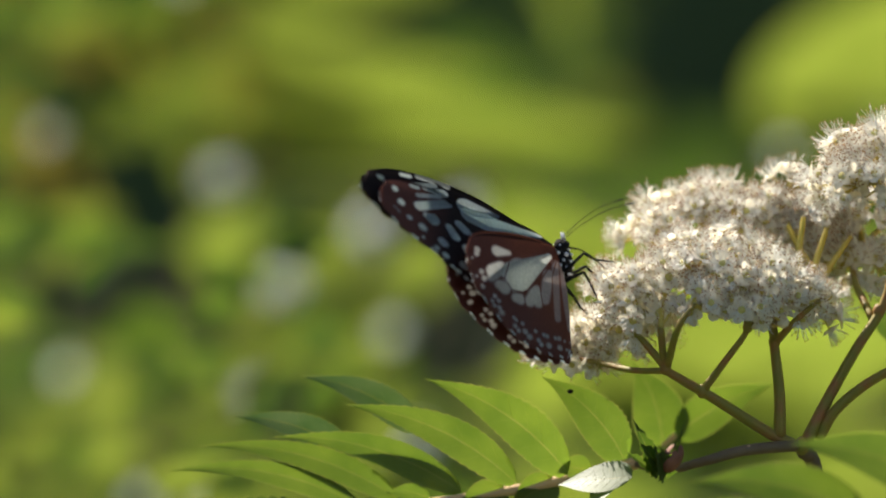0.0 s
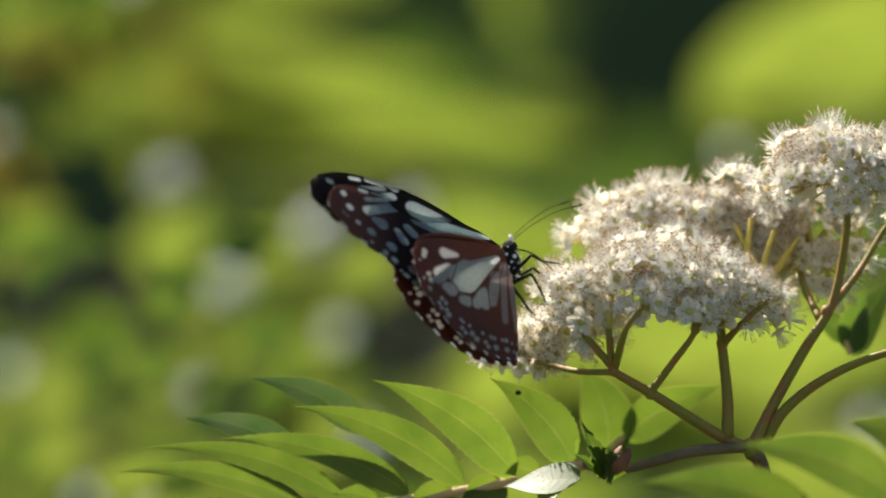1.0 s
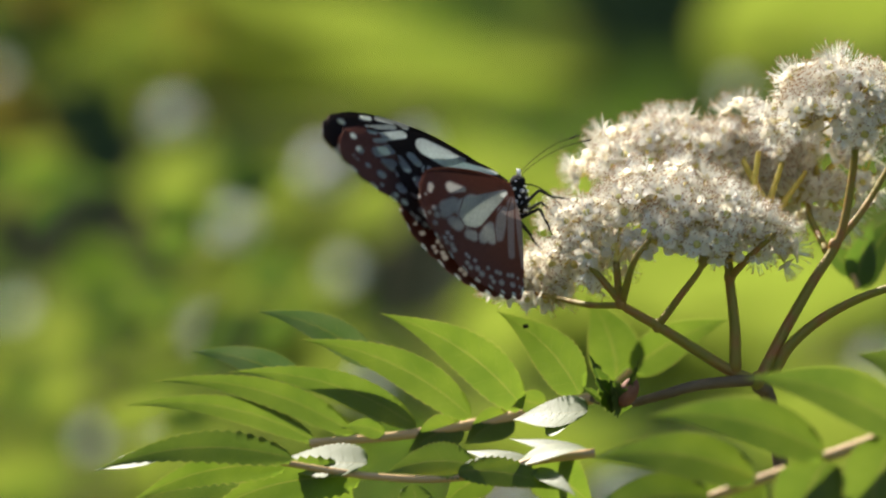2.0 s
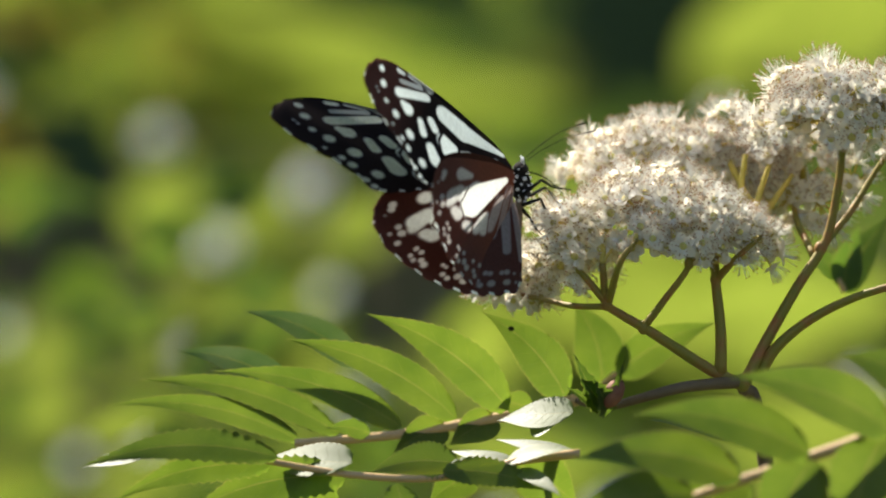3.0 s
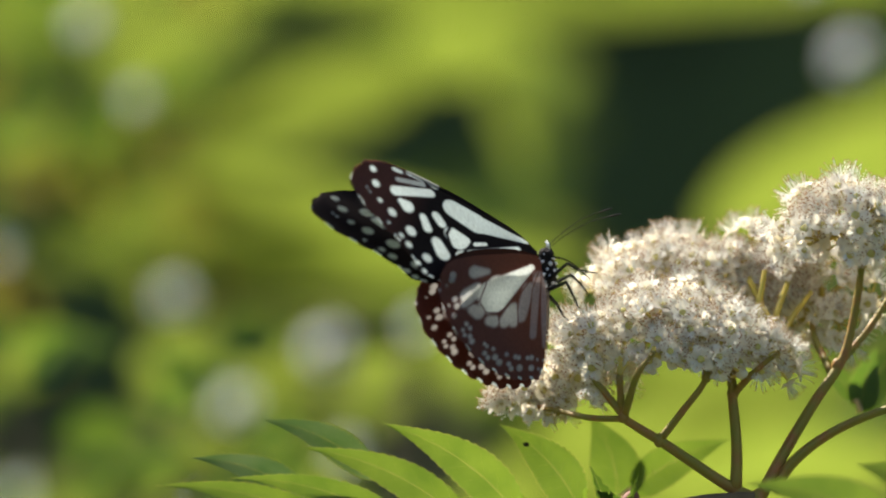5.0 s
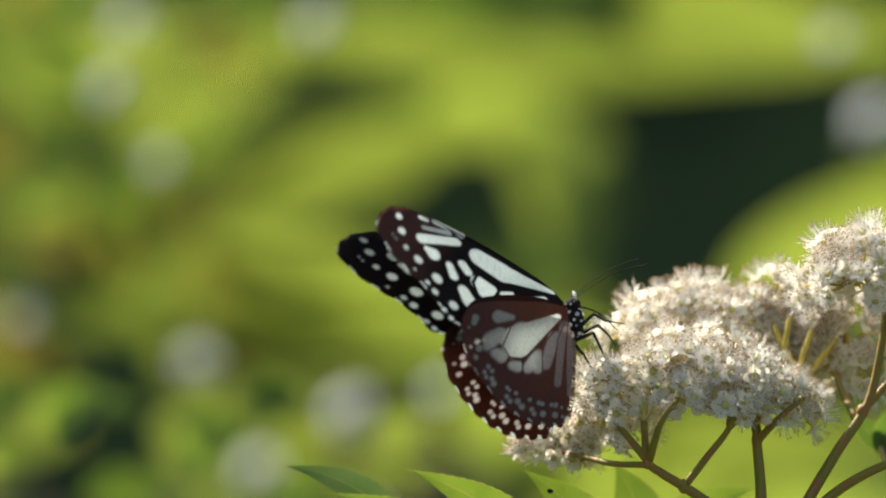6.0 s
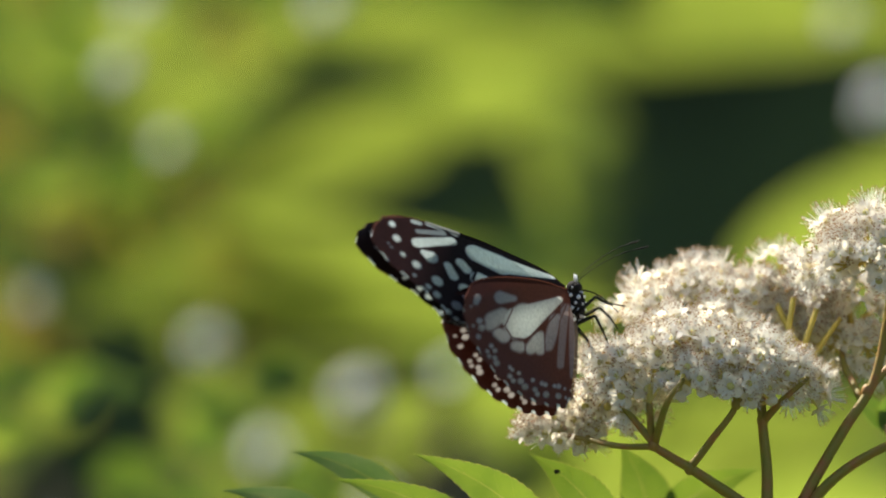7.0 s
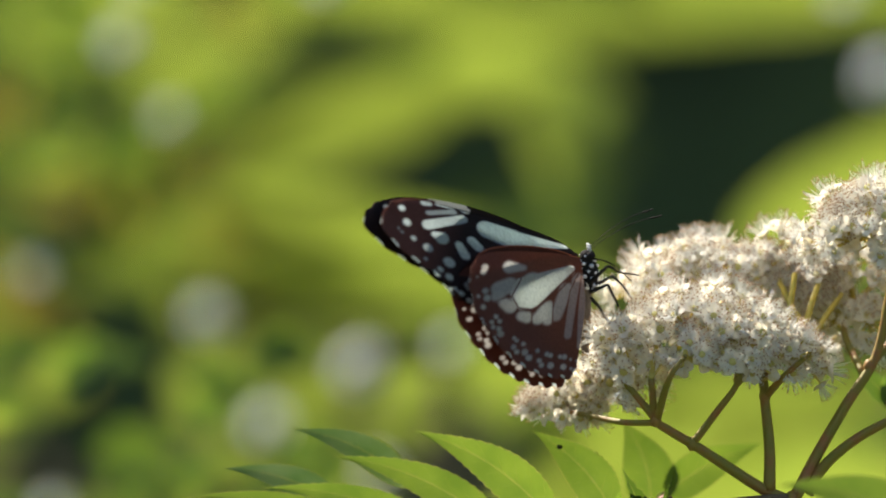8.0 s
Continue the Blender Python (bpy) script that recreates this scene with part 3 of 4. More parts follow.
HIND_EDGE = [
    (-10.3, -19.3, 0.49),
    (-9.6, -20.2, 0.49),
    (-8.0, -20.2, 0.64),
    (-7.1, -21.3, 0.64),
    (-5.5, -19.8, 0.4),
    (-5.0, -21.8, 0.49),
    (-4.5, -22.7, 0.49),
    (-3.6, -20.4, 0.45),
    (-2.9, -20.6, 0.45),
    (-2.7, -22.7, 0.64),
    (-0.2, -20.8, 0.49),
    (-1.0, -20.8, 0.4),
    (-0.2, -22.9, 0.59),
    (1.0, -21.3, 0.22),
    (1.3, -23.2, 0.25),
    (2.2, -23.4, 0.19),
    (2.2, -21.6, 0.19),
    (1.6, -24.8, 0.19),
]
FORE_SKEW = [[-0.478, 0.312], [0.748, 0.637]], [0.27, -0.79]
HIND_SKEW = [[-0.479, 0.216], [0.817, 0.465]], [0.0, 0.0]
# dark veins: the points along each, half width
FORE_VEINS = [
    (-1.0, 1.1, -13.1, 0.2, -18.3, 3.0, -19.1, 5.5, 0.2),
    (-17.9, 2.0, -19.2, -0.3, -18.2, -5.0, 0.28),
    (-13.1, -0.1, -17.4, -6.1, 0.25),
]
HIND_VEINS = [
    (0.2, -2.5, -3.9, -8.6, -7.7, -11.4, -10.3, -11.1, -11.9, -8.8, -10.5, -5.2, -10.9, -4.1, 0.13),
    (-11.9, -8.8, -15.2, -10.1, 0.1),
    (-10.3, -11.1, -10.9, -12.8, 0.1),
    (-7.7, -11.4, -7.2, -14.6, 0.12),
    (-3.9, -8.6, -3.3, -14.8, 0.12),
    (0.2, -2.9, -1.0, -7.1, -1.4, -17.6, 0.1),
    (0.6, -2.9, 1.4, -18.7, 0.1),
]
# body turn at rest: sideways, forward and back axes
REST = Matrix(((0.7166, 0.2699, -0.6431), (-0.4724, 0.8662, -0.1629), (0.5131, 0.4205, 0.7482))).to_4x4()
BROWN, BLACK, RUST, PALE = (0.2, 0.078, 0.06), (0.027, 0.018, 0.016), (0.27, 0.092, 0.055), (0.8, 0.87, 0.87)


def wing_colours(pts, spots, veins, ground_colours, skew, light=PALE):
    """The pigment of each wing point: pale spots between dark veins on a brown ground. skew turns wing axes into those of the marks."""
    n, base = len(pts), ground_colours(pts)
    pts = pts @ np.array(skew[0]).T + np.array(skew[1])
    pale = np.zeros(n)
    for x0, y0, x1, y1, w0, w1, *weight in spots:  # a spot runs from one end to the other, with its half widths there
        a, b = np.array((x0, y0)), np.array((x1, y1))
        d = b - a
        s = np.clip(((pts - a) @ d) / (d @ d), 0, 1)
        dist = np.linalg.norm(pts - (a + s[:, None] * d), axis=1) - (w0 + (w1 - w0) * s)
        pale = np.maximum(pale, np.clip(0.5 - dist / (0.6 if weight and w0 > 0.9 else 0.3), 0, 1) * (weight[0] if weight else 1))
    for *line, w in veins:
        for k in range(0, len(line) - 2, 2):
            a, b = np.array(line[k:k + 2]), np.array(line[k + 2:k + 4])
            d = b - a
            s = np.clip(((pts - a) @ d) / (d @ d), 0, 1)
            dist = np.linalg.norm(pts - (a + s[:, None] * d), axis=1) - w
            pale *= np.clip(0.5 + dist / 0.2, 0, 1)
    return np.column_stack([base * (1 - pale[:, None]) + np.array(light) * pale[:, None], pale])


def wing(name, lead, trail, spots_low, spots_up, veins, low, up, side, parent, label, wave, lift, skew, light):
    """A wing of two thin sheets, the lower and the upper, hinged at the origin."""
    nu, nv = 240, 120
    L, T = curve_at(lead, nu), curve_at(trail, nu)
    t = np.linspace(0, 1, nv + 1)[None, :, None]
    P = L[:, None, :] * (1 - t) + T[:, None, :] * t
    s = np.linspace(0, 1, nu + 1)[:, None]
    edge = np.clip((t[:, :, 0] - 0.75) / 0.25, 0, 1)
    out = np.stack([np.gradient(T[:, 1]), -np.gradient(T[:, 0])], 1)
    out /= np.linalg.norm(out, axis=1)[:, None] + 1e-9
    P = P + out[:, None, :] * (wave * np.sin(s * 88) * edge * (s > 0.3))[:, :, None]
    flat = P.reshape(-1, 2)
    z = (lift * np.sin(np.pi * np.clip(s, 0, 1)) * (1 - t[:, :, 0] * 0.5) + 0.1 * np.sin(t[:, :, 0] * 9 + s * 3)).reshape(-1)
    me = bpy.data.meshes.new(name)
    verts = np.concatenate([np.column_stack([flat, z - 0.06]), np.column_stack([flat, z + 0.06])]) * 0.001
    verts[:, 0] *= side
    idx = np.arange((nu + 1) * (nv + 1)).reshape(nu + 1, nv + 1)
    q = np.stack([idx[:-1, :-1], idx[1:, :-1], idx[1:, 1:], idx[:-1, 1:]], -1).reshape(-1, 4)
    n = idx.size
    under_q, over_q = (q, q[:, ::-1] + n) if side < 0 else (q[:, ::-1], q + n)
    under_q, over_q = under_q[:, ::-1], over_q[:, ::-1]
    me.from_pydata(verts.tolist(), [], np.concatenate([under_q, over_q]).tolist())
    col = np.concatenate([wing_colours(flat, spots_low, veins, low, skew, light), wing_colours(flat, spots_up, veins, up, skew)])
    front = np.tile((t[:, :, 0] < 0.05), (nu + 1, 1)).reshape(-1)
    col[np.concatenate([front, front]), :3] *= 0.35
    rim = ((t[:, :, 0] > 0.982) & (np.sin(s * 88 + 0.6) < -0.5) & (s > 0.3)).reshape(-1)
    col[np.concatenate([rim, rim])] = (*PALE, 0.4)
    att = me.color_attributes.new("scales", "FLOAT_COLOR", "POINT")
    att.data.foreach_set("color", col.astype(np.float32).ravel())
    me.materials.append(M_WING)
    me.polygons.foreach_set("use_smooth", [True] * len(me.polygons))
    ob = new(name, me)
    ob.parent = parent
    return tagged(ob, label)


def butterfly():
    fly = tagged(new("butterfly"), "brown and black butterfly with pale blue-white wing spots feeding on blossom", "butterfly")
    # the body hangs head up between the wings: side, head and back axes, standing; the hinge of the wings at the origin
    ahead = Vector((-0.12, -0.3, 0.95)).normalized()
    aside = ahead.cross(Vector((-0.9, -0.3, 0.0))).normalized()
    carriage = REST.transposed() @ Matrix((aside, ahead, aside.cross(ahead))).transposed().to_4x4()
    bm = bmesh.new()
    blob(bm, Matrix.Translation((0, -0.0015, -0.0022)) @ Matrix.Diagonal((0.0021, 0.0039, 0.0022, 1)), 0, 16, 10)
    rng = random.Random(3)
    for k in range(34):
        a, y = 2 * pi * k * 0.382 + rng.uniform(-0.3, 0.3), -0.0033 + 0.0068 * k / 33
        r = (1 - (y / 0.0041) ** 2) ** 0.5
        p = Vector((cos(a) * 0.0021 * r, y - 0.0015, -0.0022 + sin(a) * 0.0022 * r))
        blob(bm, Matrix.Translation(p) @ Matrix.Scale(rng.uniform(0.00028, 0.00052), 4), 1, 6, 4)
    bm.transform(carriage)
    thorax = part("thorax", bm, (M_BODY, M_DOT), fly, "black thorax with white dots")
    bm = bmesh.new()
    blob(bm, Matrix.Translation((0, 0.0022, -0.0024)) @ Matrix.Diagonal((0.0017, 0.0016, 0.0017, 1)), 0, 14, 9)
    for sx in (-1, 1):
        blob(bm, Matrix.Translation((sx * 0.0012, 0.0026, -0.0028)) @ Matrix.Diagonal((0.0008, 0.0009, 0.001, 1)), 0, 10, 7)
        tube(bm, [Vector((sx * 0.0005, 0.0034, -0.0030)), Vector((sx * 0.0006, 0.0050, -0.0030))], (0.00034, 0.0002), 5, 1)
    for k in range(9):
        a = rng.uniform(0, 2 * pi)
        blob(bm, Matrix.Translation((cos(a) * 0.0014, 0.0022 + rng.uniform(-0.0005, 0.0008), -0.0024 + sin(a) * 0.0014)) @ Matrix.Scale(0.00028, 4), 1, 6, 4)
    bm.transform(carriage)
    part("head", bm, (M_BODY, M_DOT), thorax, "black head with white dots")
    bm = bmesh.new()
    line = spline([(0, -0.004, -0.0018), (0, -0.010, -0.0006), (0, -0.017, 0.0004), (0, -0.022, 0.0012)], 5)
    rad = [0.0008 + 0.0003 * sin(pi * i / (len(line) - 1)) - 0.0005 * (i / (len(line) - 1)) ** 4 + 0.0001 * (i % 2) for i in range(len(line))]
    tube(bm, line, rad, 12)
    bm.transform(carriage)
    part("abdomen", bm, M_ABDOMEN, thorax, "grey-brown ringed abdomen")
    for sx in (-1, 1):
        bm = bmesh.new()
        line = spline([Vector((sx * 0.0005, 0.0034, -0.0026)), Vector((sx * 0.0012, 0.0060, -0.0070)), Vector((sx * 0.0022, 0.0082, -0.0130)), Vector((sx * 0.0030, 0.0088, -0.0190))], 6)
        n = len(line)
        tube(bm, line, [0.00008 + (0.0001 if i > n - 4 else 0) for i in range(n)], 6)
        bm.transform(carriage)
        part("antenna", bm, M_BODY, thorax)
    # legs and tongue in standing axes: right, away, up, in millimetres from the hinge
    stance = REST.to_3x3().transposed()
    limbs = [
        [(2.2, -1.0, -3.2), (6.5, -2.5, 0.6), (8.8, -2.5, -0.8), (13.0, -2.0, -1.4)],
        [(2.6, -1.0, -5.0), (6.4, -2.5, -3.4), (8.2, -2.5, -7.0), (9.4, -2.0, -9.8)],
        [(2.8, 2.0, -4.0), (7.4, 4.5, -1.4), (9.6, 5.0, -3.4), (11.4, 5.0, -6.0)],
        [(2.6, 2.0, -6.0), (4.6, 3.5, -8.0), (6.0, 3.5, -10.4), (7.4, 3.5, -11.6)],
    ]
    for limb in limbs:
        pts = [stance @ Vector(p) * 0.001 for p in limb]
        bm = bmesh.new()
        tube(bm, [pts[0], pts[0].lerp(pts[1], 0.5), pts[1]], (0.0005, 0.0003), 7)
        tube(bm, [pts[1], pts[2]], (0.00032, 0.00026), 7)
        tube(bm, [pts[2], pts[2].lerp(pts[3], 0.5), pts[3]], (0.00024, 0.00013), 6)
        part("leg", bm, M_BODY, thorax, "thin black jointed leg")
    bm = bmesh.new()
    tube(bm, spline([stance @ Vector(p) * 0.001 for p in ((2.8, -1.0, 2.2), (5.8, -0.6, 1.6), (8.4, 0.4, 0.2), (11.5, 1.0, -2.6))], 6), (0.0002, 0.00012), 5)
    part("proboscis", bm, M_BODY, thorax)

    thorax.location = stance @ Vector((0.0, 0.0, -0.0021))

    def fore_low(p):
        s = np.clip((p[:, 0] - 30) / 12, 0, 1)[:, None]
        return np.array(BLACK) * 1.3 * (1 - s) + np.array(BROWN) * s

    def fore_up(p):
        return np.tile(np.array(BLACK), (len(p), 1))

    def hind_low(p):
        s = np.clip((-18 - p[:, 1]) / 16, 0, 1)[:, None]
        return np.array(RUST) * (1 - s) + np.array(BROWN) * s

    def hind_up(p):
        return np.tile(np.array((0.13, 0.055, 0.042)), (len(p), 1))

    wings = []
    for side, word in ((1, "fore"), (-1, "fore"), (1, "hind"), (-1, "hind")):
        if word == "fore":
            marks = FORE_SPOTS + FORE_STREAKS + [(x, y, x, y - 0.05, r, r) for x, y, r in FORE_DOTS]
            w = wing("forewing", FORE_LEAD, FORE_TRAIL, marks, marks, FORE_VEINS, fore_low, fore_up, side, fly,
                     "black-brown forewing with translucent blue-white patches", 0.25, 1.2, FORE_SKEW, PALE)
        else:
            marks = [(x, y, x, y - 0.05, r, r) for x, y, r in HIND_DOTS + HIND_EDGE]
            w = wing("hindwing", HIND_LEAD, HIND_TRAIL, HIND_SPOTS + marks, HIND_SPOTS + [(*d, 0.45) for d in marks], HIND_VEINS, hind_low, hind_up, side, fly,
                     "chestnut-brown hindwing with pale veined cells", 0.3, 0.8, HIND_SKEW, (0.92, 0.91, 0.87))
        wings.append((w, side, word))
    return fly, wings


# ---- blurred greenery behind ----
TALL_LEAVES = [  # place on the plan of the thicket (right, down), length and width in grid units, lean in degrees
    (640, 280, 780, 150, 14),
    (880, 205, 270, 112, 0),
    (948, 335, 260, 62, -78),
    (600, 560, 900, 170, -5),
    (500, 575, 520, 120, -2),
    (930, 590, 480, 90, -6),
    (200, 95, 420, 130, 15),
    (110, 230, 320, 100, 25),
    (40, 30, 300, 90, -10),
    (420, 500, 420, 90, -4),
    (1000, 110, 820, 90, -3),
    (1390, 50, 560, 150, -8),
    (620, 60, 420, 70, 8),
    (380, 170, 360, 80, 22),
    (300, 350, 300, 70, 30),
    (1520, 415, 560, 190, 36),
    (1630, 440, 300, 150, 30),
]
LOW_LEAVES = [
    (100, 740, 150, 75, 30),
    (365, 755, 190, 120, 62),
    (530, 920, 230, 95, 22),
    (590, 1035, 230, 110, 35),
    (930, 990, 230, 130, 60),
    (940, 760, 330, 110, -14),
    (540, 765, 240, 100, 30),
    (640, 860, 140, 80, 30),
    (710, 830, 170, 76, 15),
    (560, 945, 200, 100, 20),
    (1340, 800, 540, 170, 5),
    (1060, 800, 320, 120, 12),
    (1130, 900, 380, 150, 10),
    (1420, 960, 620, 220, 8),
    (1250, 1080, 560, 170, -10),
    (1560, 1180, 420, 200, 15),
    (180, 1040, 220, 90, 45),
    (80, 1110, 200, 100, 20),
    (350, 1090, 240, 80, 35),
    (110, 1290, 230, 100, -15),
    (360, 1250, 260, 90, 20),
    (560, 1180, 260, 90, 10),
    (430, 880, 150, 60, 20),
    (620, 850, 200, 70, 25),
    (760, 1220, 300, 110, 5),
    (1020, 1230, 380, 120, -5),
]
BLOSSOMS = [  # place on the plan of the thicket, half width in grid units
    (620, 728, 54),
    (457, 828, 46),
    (350, 640, 40),
    (190, 155, 30),
    (230, 40, 34),
    (560, 42, 34),
    (1545, 215, 58),
    (1475, 70, 26),
    (280, 285, 22),
    (780, 690, 20),
    (40, 560, 14),
    (652, 912, 20),
    (407, 1020, 24),
    (207, 1210, 20),
    (72, 980, 18),
    (330, 1175, 18),
    (692, 1110, 30),
    (950, 1340, 60),
    (1150, 1315, 54),
    (1592, 1075, 20),
    (1345, 590, 16),
]
GAPS = [  # openings into the dark wood: place on the plan of the thicket, half length, half width, lean
    (710, 390, 165, 44, 8),
    (395, 462, 34, 30, 0),
    (530, 652, 150, 22, 0),
    (1240, 320, 240, 150, -45),
    (1130, 520, 80, 90, 0),
    (1330, 190, 170, 45, -8),
    (742, 990, 72, 105, 0),
    (550, 185, 90, 14, 5),
    (90, 870, 150, 60, 10),
    (270, 800, 70, 60, 0),
    (790, 790, 40, 50, 0),
    (430, 940, 70, 24, 30),
    (1330, 612, 130, 30, 0),
    (240, 640, 110, 40, -20),
]
STAND = Vector((-0.0003, -FOCUS, HEIGHT - 0.0285))
AIM = (-0.0048, 0.03297)


def thicket(u, w, y):
    """A place on the plan of the thicket: grid units to the right and down as seen from where the camera ends, metres of depth."""
    reach = y + FOCUS
    return STAND + Vector((((u - 784) / 16661 + AIM[0]) * reach, reach, ((441 - w) / 16661 + AIM[1]) * reach))


def thicket_plan(x, y, z):
    """The other way: where on the plan of the thicket a place lies."""
    reach = y + FOCUS
    return 784 + ((x - STAND.x) / reach - AIM[0]) * 16661, 441 - ((z - STAND.z) / reach - AIM[1]) * 16661


def in_gap(u, w, margin=0.0):
    for gu, gw, gl, gh, lean in GAPS:
        c, s = cos(radians(lean)), sin(radians(lean))
        p, q = (u - gu) * c - (w - gw) * s, (w - gw) * c + (u - gu) * s
        if (p / (gl + margin)) ** 2 + (q / (gh + margin)) ** 2 < 1:
            return True
    return False


def broad_leaf(parent, u, w, y, length, width, lean, rng, material, nod=(-0.1, 0.25)):
    """A leaf of the thicket; length and width in grid units of the plan."""
    bm = bmesh.new()
    unit = (y + FOCUS) / 16661
    d = Vector((cos(radians(lean)), rng.uniform(-0.25, 0.25), sin(radians(lean)))) * length * unit / 2
    c = thicket(u, w, y)
    leaf_bm(bm, c - d, c + d, width * unit * 1.2, (rng.uniform(-0.2, 0.2), -1.0, rng.uniform(*nod)), 0.15, 0.12, steps=10, tooth=0.02)
    ob = part("leaf", bm, (material, M_VEIN_EDGE), parent)
    ob.matrix_parent_inverse = parent.matrix_basis.inverted()


def greenery():
    rng = random.Random(21)

    def background_shrub(y, label):
        bush = tagged(new("background_shrub"), label, "shrub", "shrubs behind")
        bush.location = (0.0, y, 0)
        for k in range(5):
            x = -0.14 + 0.07 * k
            bm = bmesh.new()
            tube(bm, spline([(x * 0.5, y + 0.05, 0), (x * 0.8, y + 0.1, 0.7), (x, y + 0.12, 1.32), (x + 0.02, y + 0.12, 1.43 + 0.1 * (y > 1.3))], 5), (0.008, 0.001), 6)
            ob = part("stem", bm, M_BARK, bush)
            ob.matrix_parent_inverse = bush.matrix_basis.inverted()
        return bush

    low = background_shrub(1.2, "low shrub of sunlit yellow-green leaves")
    for u, w, length, width, lean in LOW_LEAVES:
        broad_leaf(low, u, w, 1.28 + rng.uniform(-0.06, 0.06), length, width, lean, rng, M_BACK_LEAF, (-0.45, -0.2) if u > 850 else (-0.3, 0.2))
    # darker leaf copies paint the shade between the lit leaves
    for k in range(300):
        u, w = rng.uniform(-90, 800), rng.uniform(690, 1400)
        if noise.noise(Vector((u * 0.007, 3, w * 0.009))) > -0.06 and not in_gap(u, w) and all(hypot(u - a, w - b) > 75 for a, b, _ in BLOSSOMS):
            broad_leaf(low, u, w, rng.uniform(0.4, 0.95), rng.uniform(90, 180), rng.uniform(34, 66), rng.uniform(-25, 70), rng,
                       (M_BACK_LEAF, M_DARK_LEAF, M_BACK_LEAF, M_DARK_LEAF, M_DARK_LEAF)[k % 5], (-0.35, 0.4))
    tall = background_shrub(1.5, "taller shrub of broad sunlit leaves")
    for u, w, length, width, lean in TALL_LEAVES:
        broad_leaf(tall, u, w, 1.5 + rng.uniform(-0.06, 0.06), length, width, lean, rng, M_BACK_LEAF, (-0.3, -0.2))
    for u, w, length, width, lean in ((70, 350, 320, 110, -38), (130, 430, 280, 90, -30), (30, 640, 260, 80, -48), (400, 105, 150, 40, -60), (90, 700, 200, 50, -60)):
        broad_leaf(tall, u, w, 1.4, length, width, lean, rng, M_RUSTY)
    # mostly the shaded colour, which darkens this side of the thicket
    for k in range(200):
        u, w = rng.uniform(-90, 430), rng.uniform(-120, 690)
        if noise.noise(Vector((u * 0.007, 7, w * 0.009))) > 0.0 and not in_gap(u, w):
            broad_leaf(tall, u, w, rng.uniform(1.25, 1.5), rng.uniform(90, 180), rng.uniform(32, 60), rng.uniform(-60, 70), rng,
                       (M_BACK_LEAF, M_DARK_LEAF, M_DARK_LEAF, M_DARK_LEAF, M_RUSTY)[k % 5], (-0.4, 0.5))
    broad_leaf(tall, 610, 468, 1.46, 540, 84, -5, random.Random(5), M_BACK_LEAF, (-0.3, -0.2))
    # pale out-of-focus spots, each built as a cluster of white flowers
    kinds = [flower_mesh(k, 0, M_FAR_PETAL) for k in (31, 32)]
    for u, w, half in BLOSSOMS:
        head = tagged(new("blossom"), "distant white blossom cluster in the greenery", "flower", "blossoms behind")
        head.location = thicket(u, w, 1.12)
        r = half * 0.165
        for k in range(max(3, int(r * r * 0.928))):
            a, q = rng.uniform(0, 2 * pi), rng.uniform(0, 1) ** 0.6 * r * 0.0005
            fl = new("flower", kinds[k % 2])
            fl.parent = head
            n = Vector((rng.uniform(-0.7, 0.1), -0.6, 0.7)).normalized()
            fl.matrix_basis = Matrix.Translation((cos(a) * q, rng.uniform(-0.002, 0.002) - sin(a) * q * 0.6, sin(a) * q)) @ n.to_track_quat("Z", "Y").to_matrix().to_4x4()
    # sunlit foliage fills the view but for gaps that look into the wood
    def mass(name, count, y0, y1, size, material, label, thresh):
        verts, faces = [], []
        for k in range(count):
            y = rng.uniform(y0, y1)
            half = 0.068 * (y + 2)
            x, z = rng.uniform(-half, half), 1.5 + rng.uniform(-half * 0.75, half * 1.0)
            if in_gap(*thicket_plan(x, y, z), 60 if y < 2.6 else 110) or noise.noise(Vector((x * 9, y * 0.5, z * 14))) < thresh:
                continue
            l, w = rng.uniform(0.7, 1.3) * size, rng.uniform(0.15, 0.24) * size
            lean = rng.gauss(0.1, 0.5)
            d = Vector((cos(lean), rng.uniform(-0.3, 0.3), sin(lean)))
            m = Matrix.Translation((x, y, z)) @ frame_of(d, Vector((rng.uniform(-0.4, 0.4), -0.95, rng.uniform(-0.2, 0.7))))
            b = len(verts)
            for s, h in ((-0.5, 0), (-0.25, 0.8), (0.05, 1), (0.3, 0.7), (0.5, 0)):
                for j in (-1, 0, 1):
                    verts.append(m @ Vector((s * l, j * h * w, abs(j) * h * w * 0.2 - s * s * l * 0.2)))
            for r in range(4):
                for j in range(2):
                    q = b + r * 3 + j
                    faces.append((q, q + 3, q + 4, q + 1))
        me = bpy.data.meshes.new(name)
        me.from_pydata([tuple(v) for v in verts], [], faces)
        me.materials.append(material)
        me.polygons.foreach_set("use_smooth", [True] * len(me.polygons))
        ob = tagged(new(name, me), label, "foliage", kind="stuff")
        bm = bmesh.new()
        for k in range(14):
            y = y0 + (y1 - y0) * (k + 0.5) / 14
            x = 0.06 * (y + 2) * (-1 + 2 * ((k * 5) % 14) / 13)
            tube(bm, spline([(x * 1.1, y, 0), (x, y + 0.05, 0.8), (x * 0.97, y, 1.5 + 0.04 * (k % 3))], 5), (0.01, 0.002), 6)
        part("stem", bm, M_BARK, ob, "thin dark stems of the thicket")

    mass("foliage", 800, 1.65, 2.0, 0.05, M_MASS, "sunlit yellow-green foliage of the thicket", 0.0)
    # the half shade lies in the darker leaf colour
    mass("undergrowth", 700, 2.8, 4.5, 0.09, M_DARK_LEAF, "deep green undergrowth with half shade put into its leaf colour", -0.05)


ground()
woods()
SWAYING = shrub()
FLY, WINGS = butterfly()
greenery()

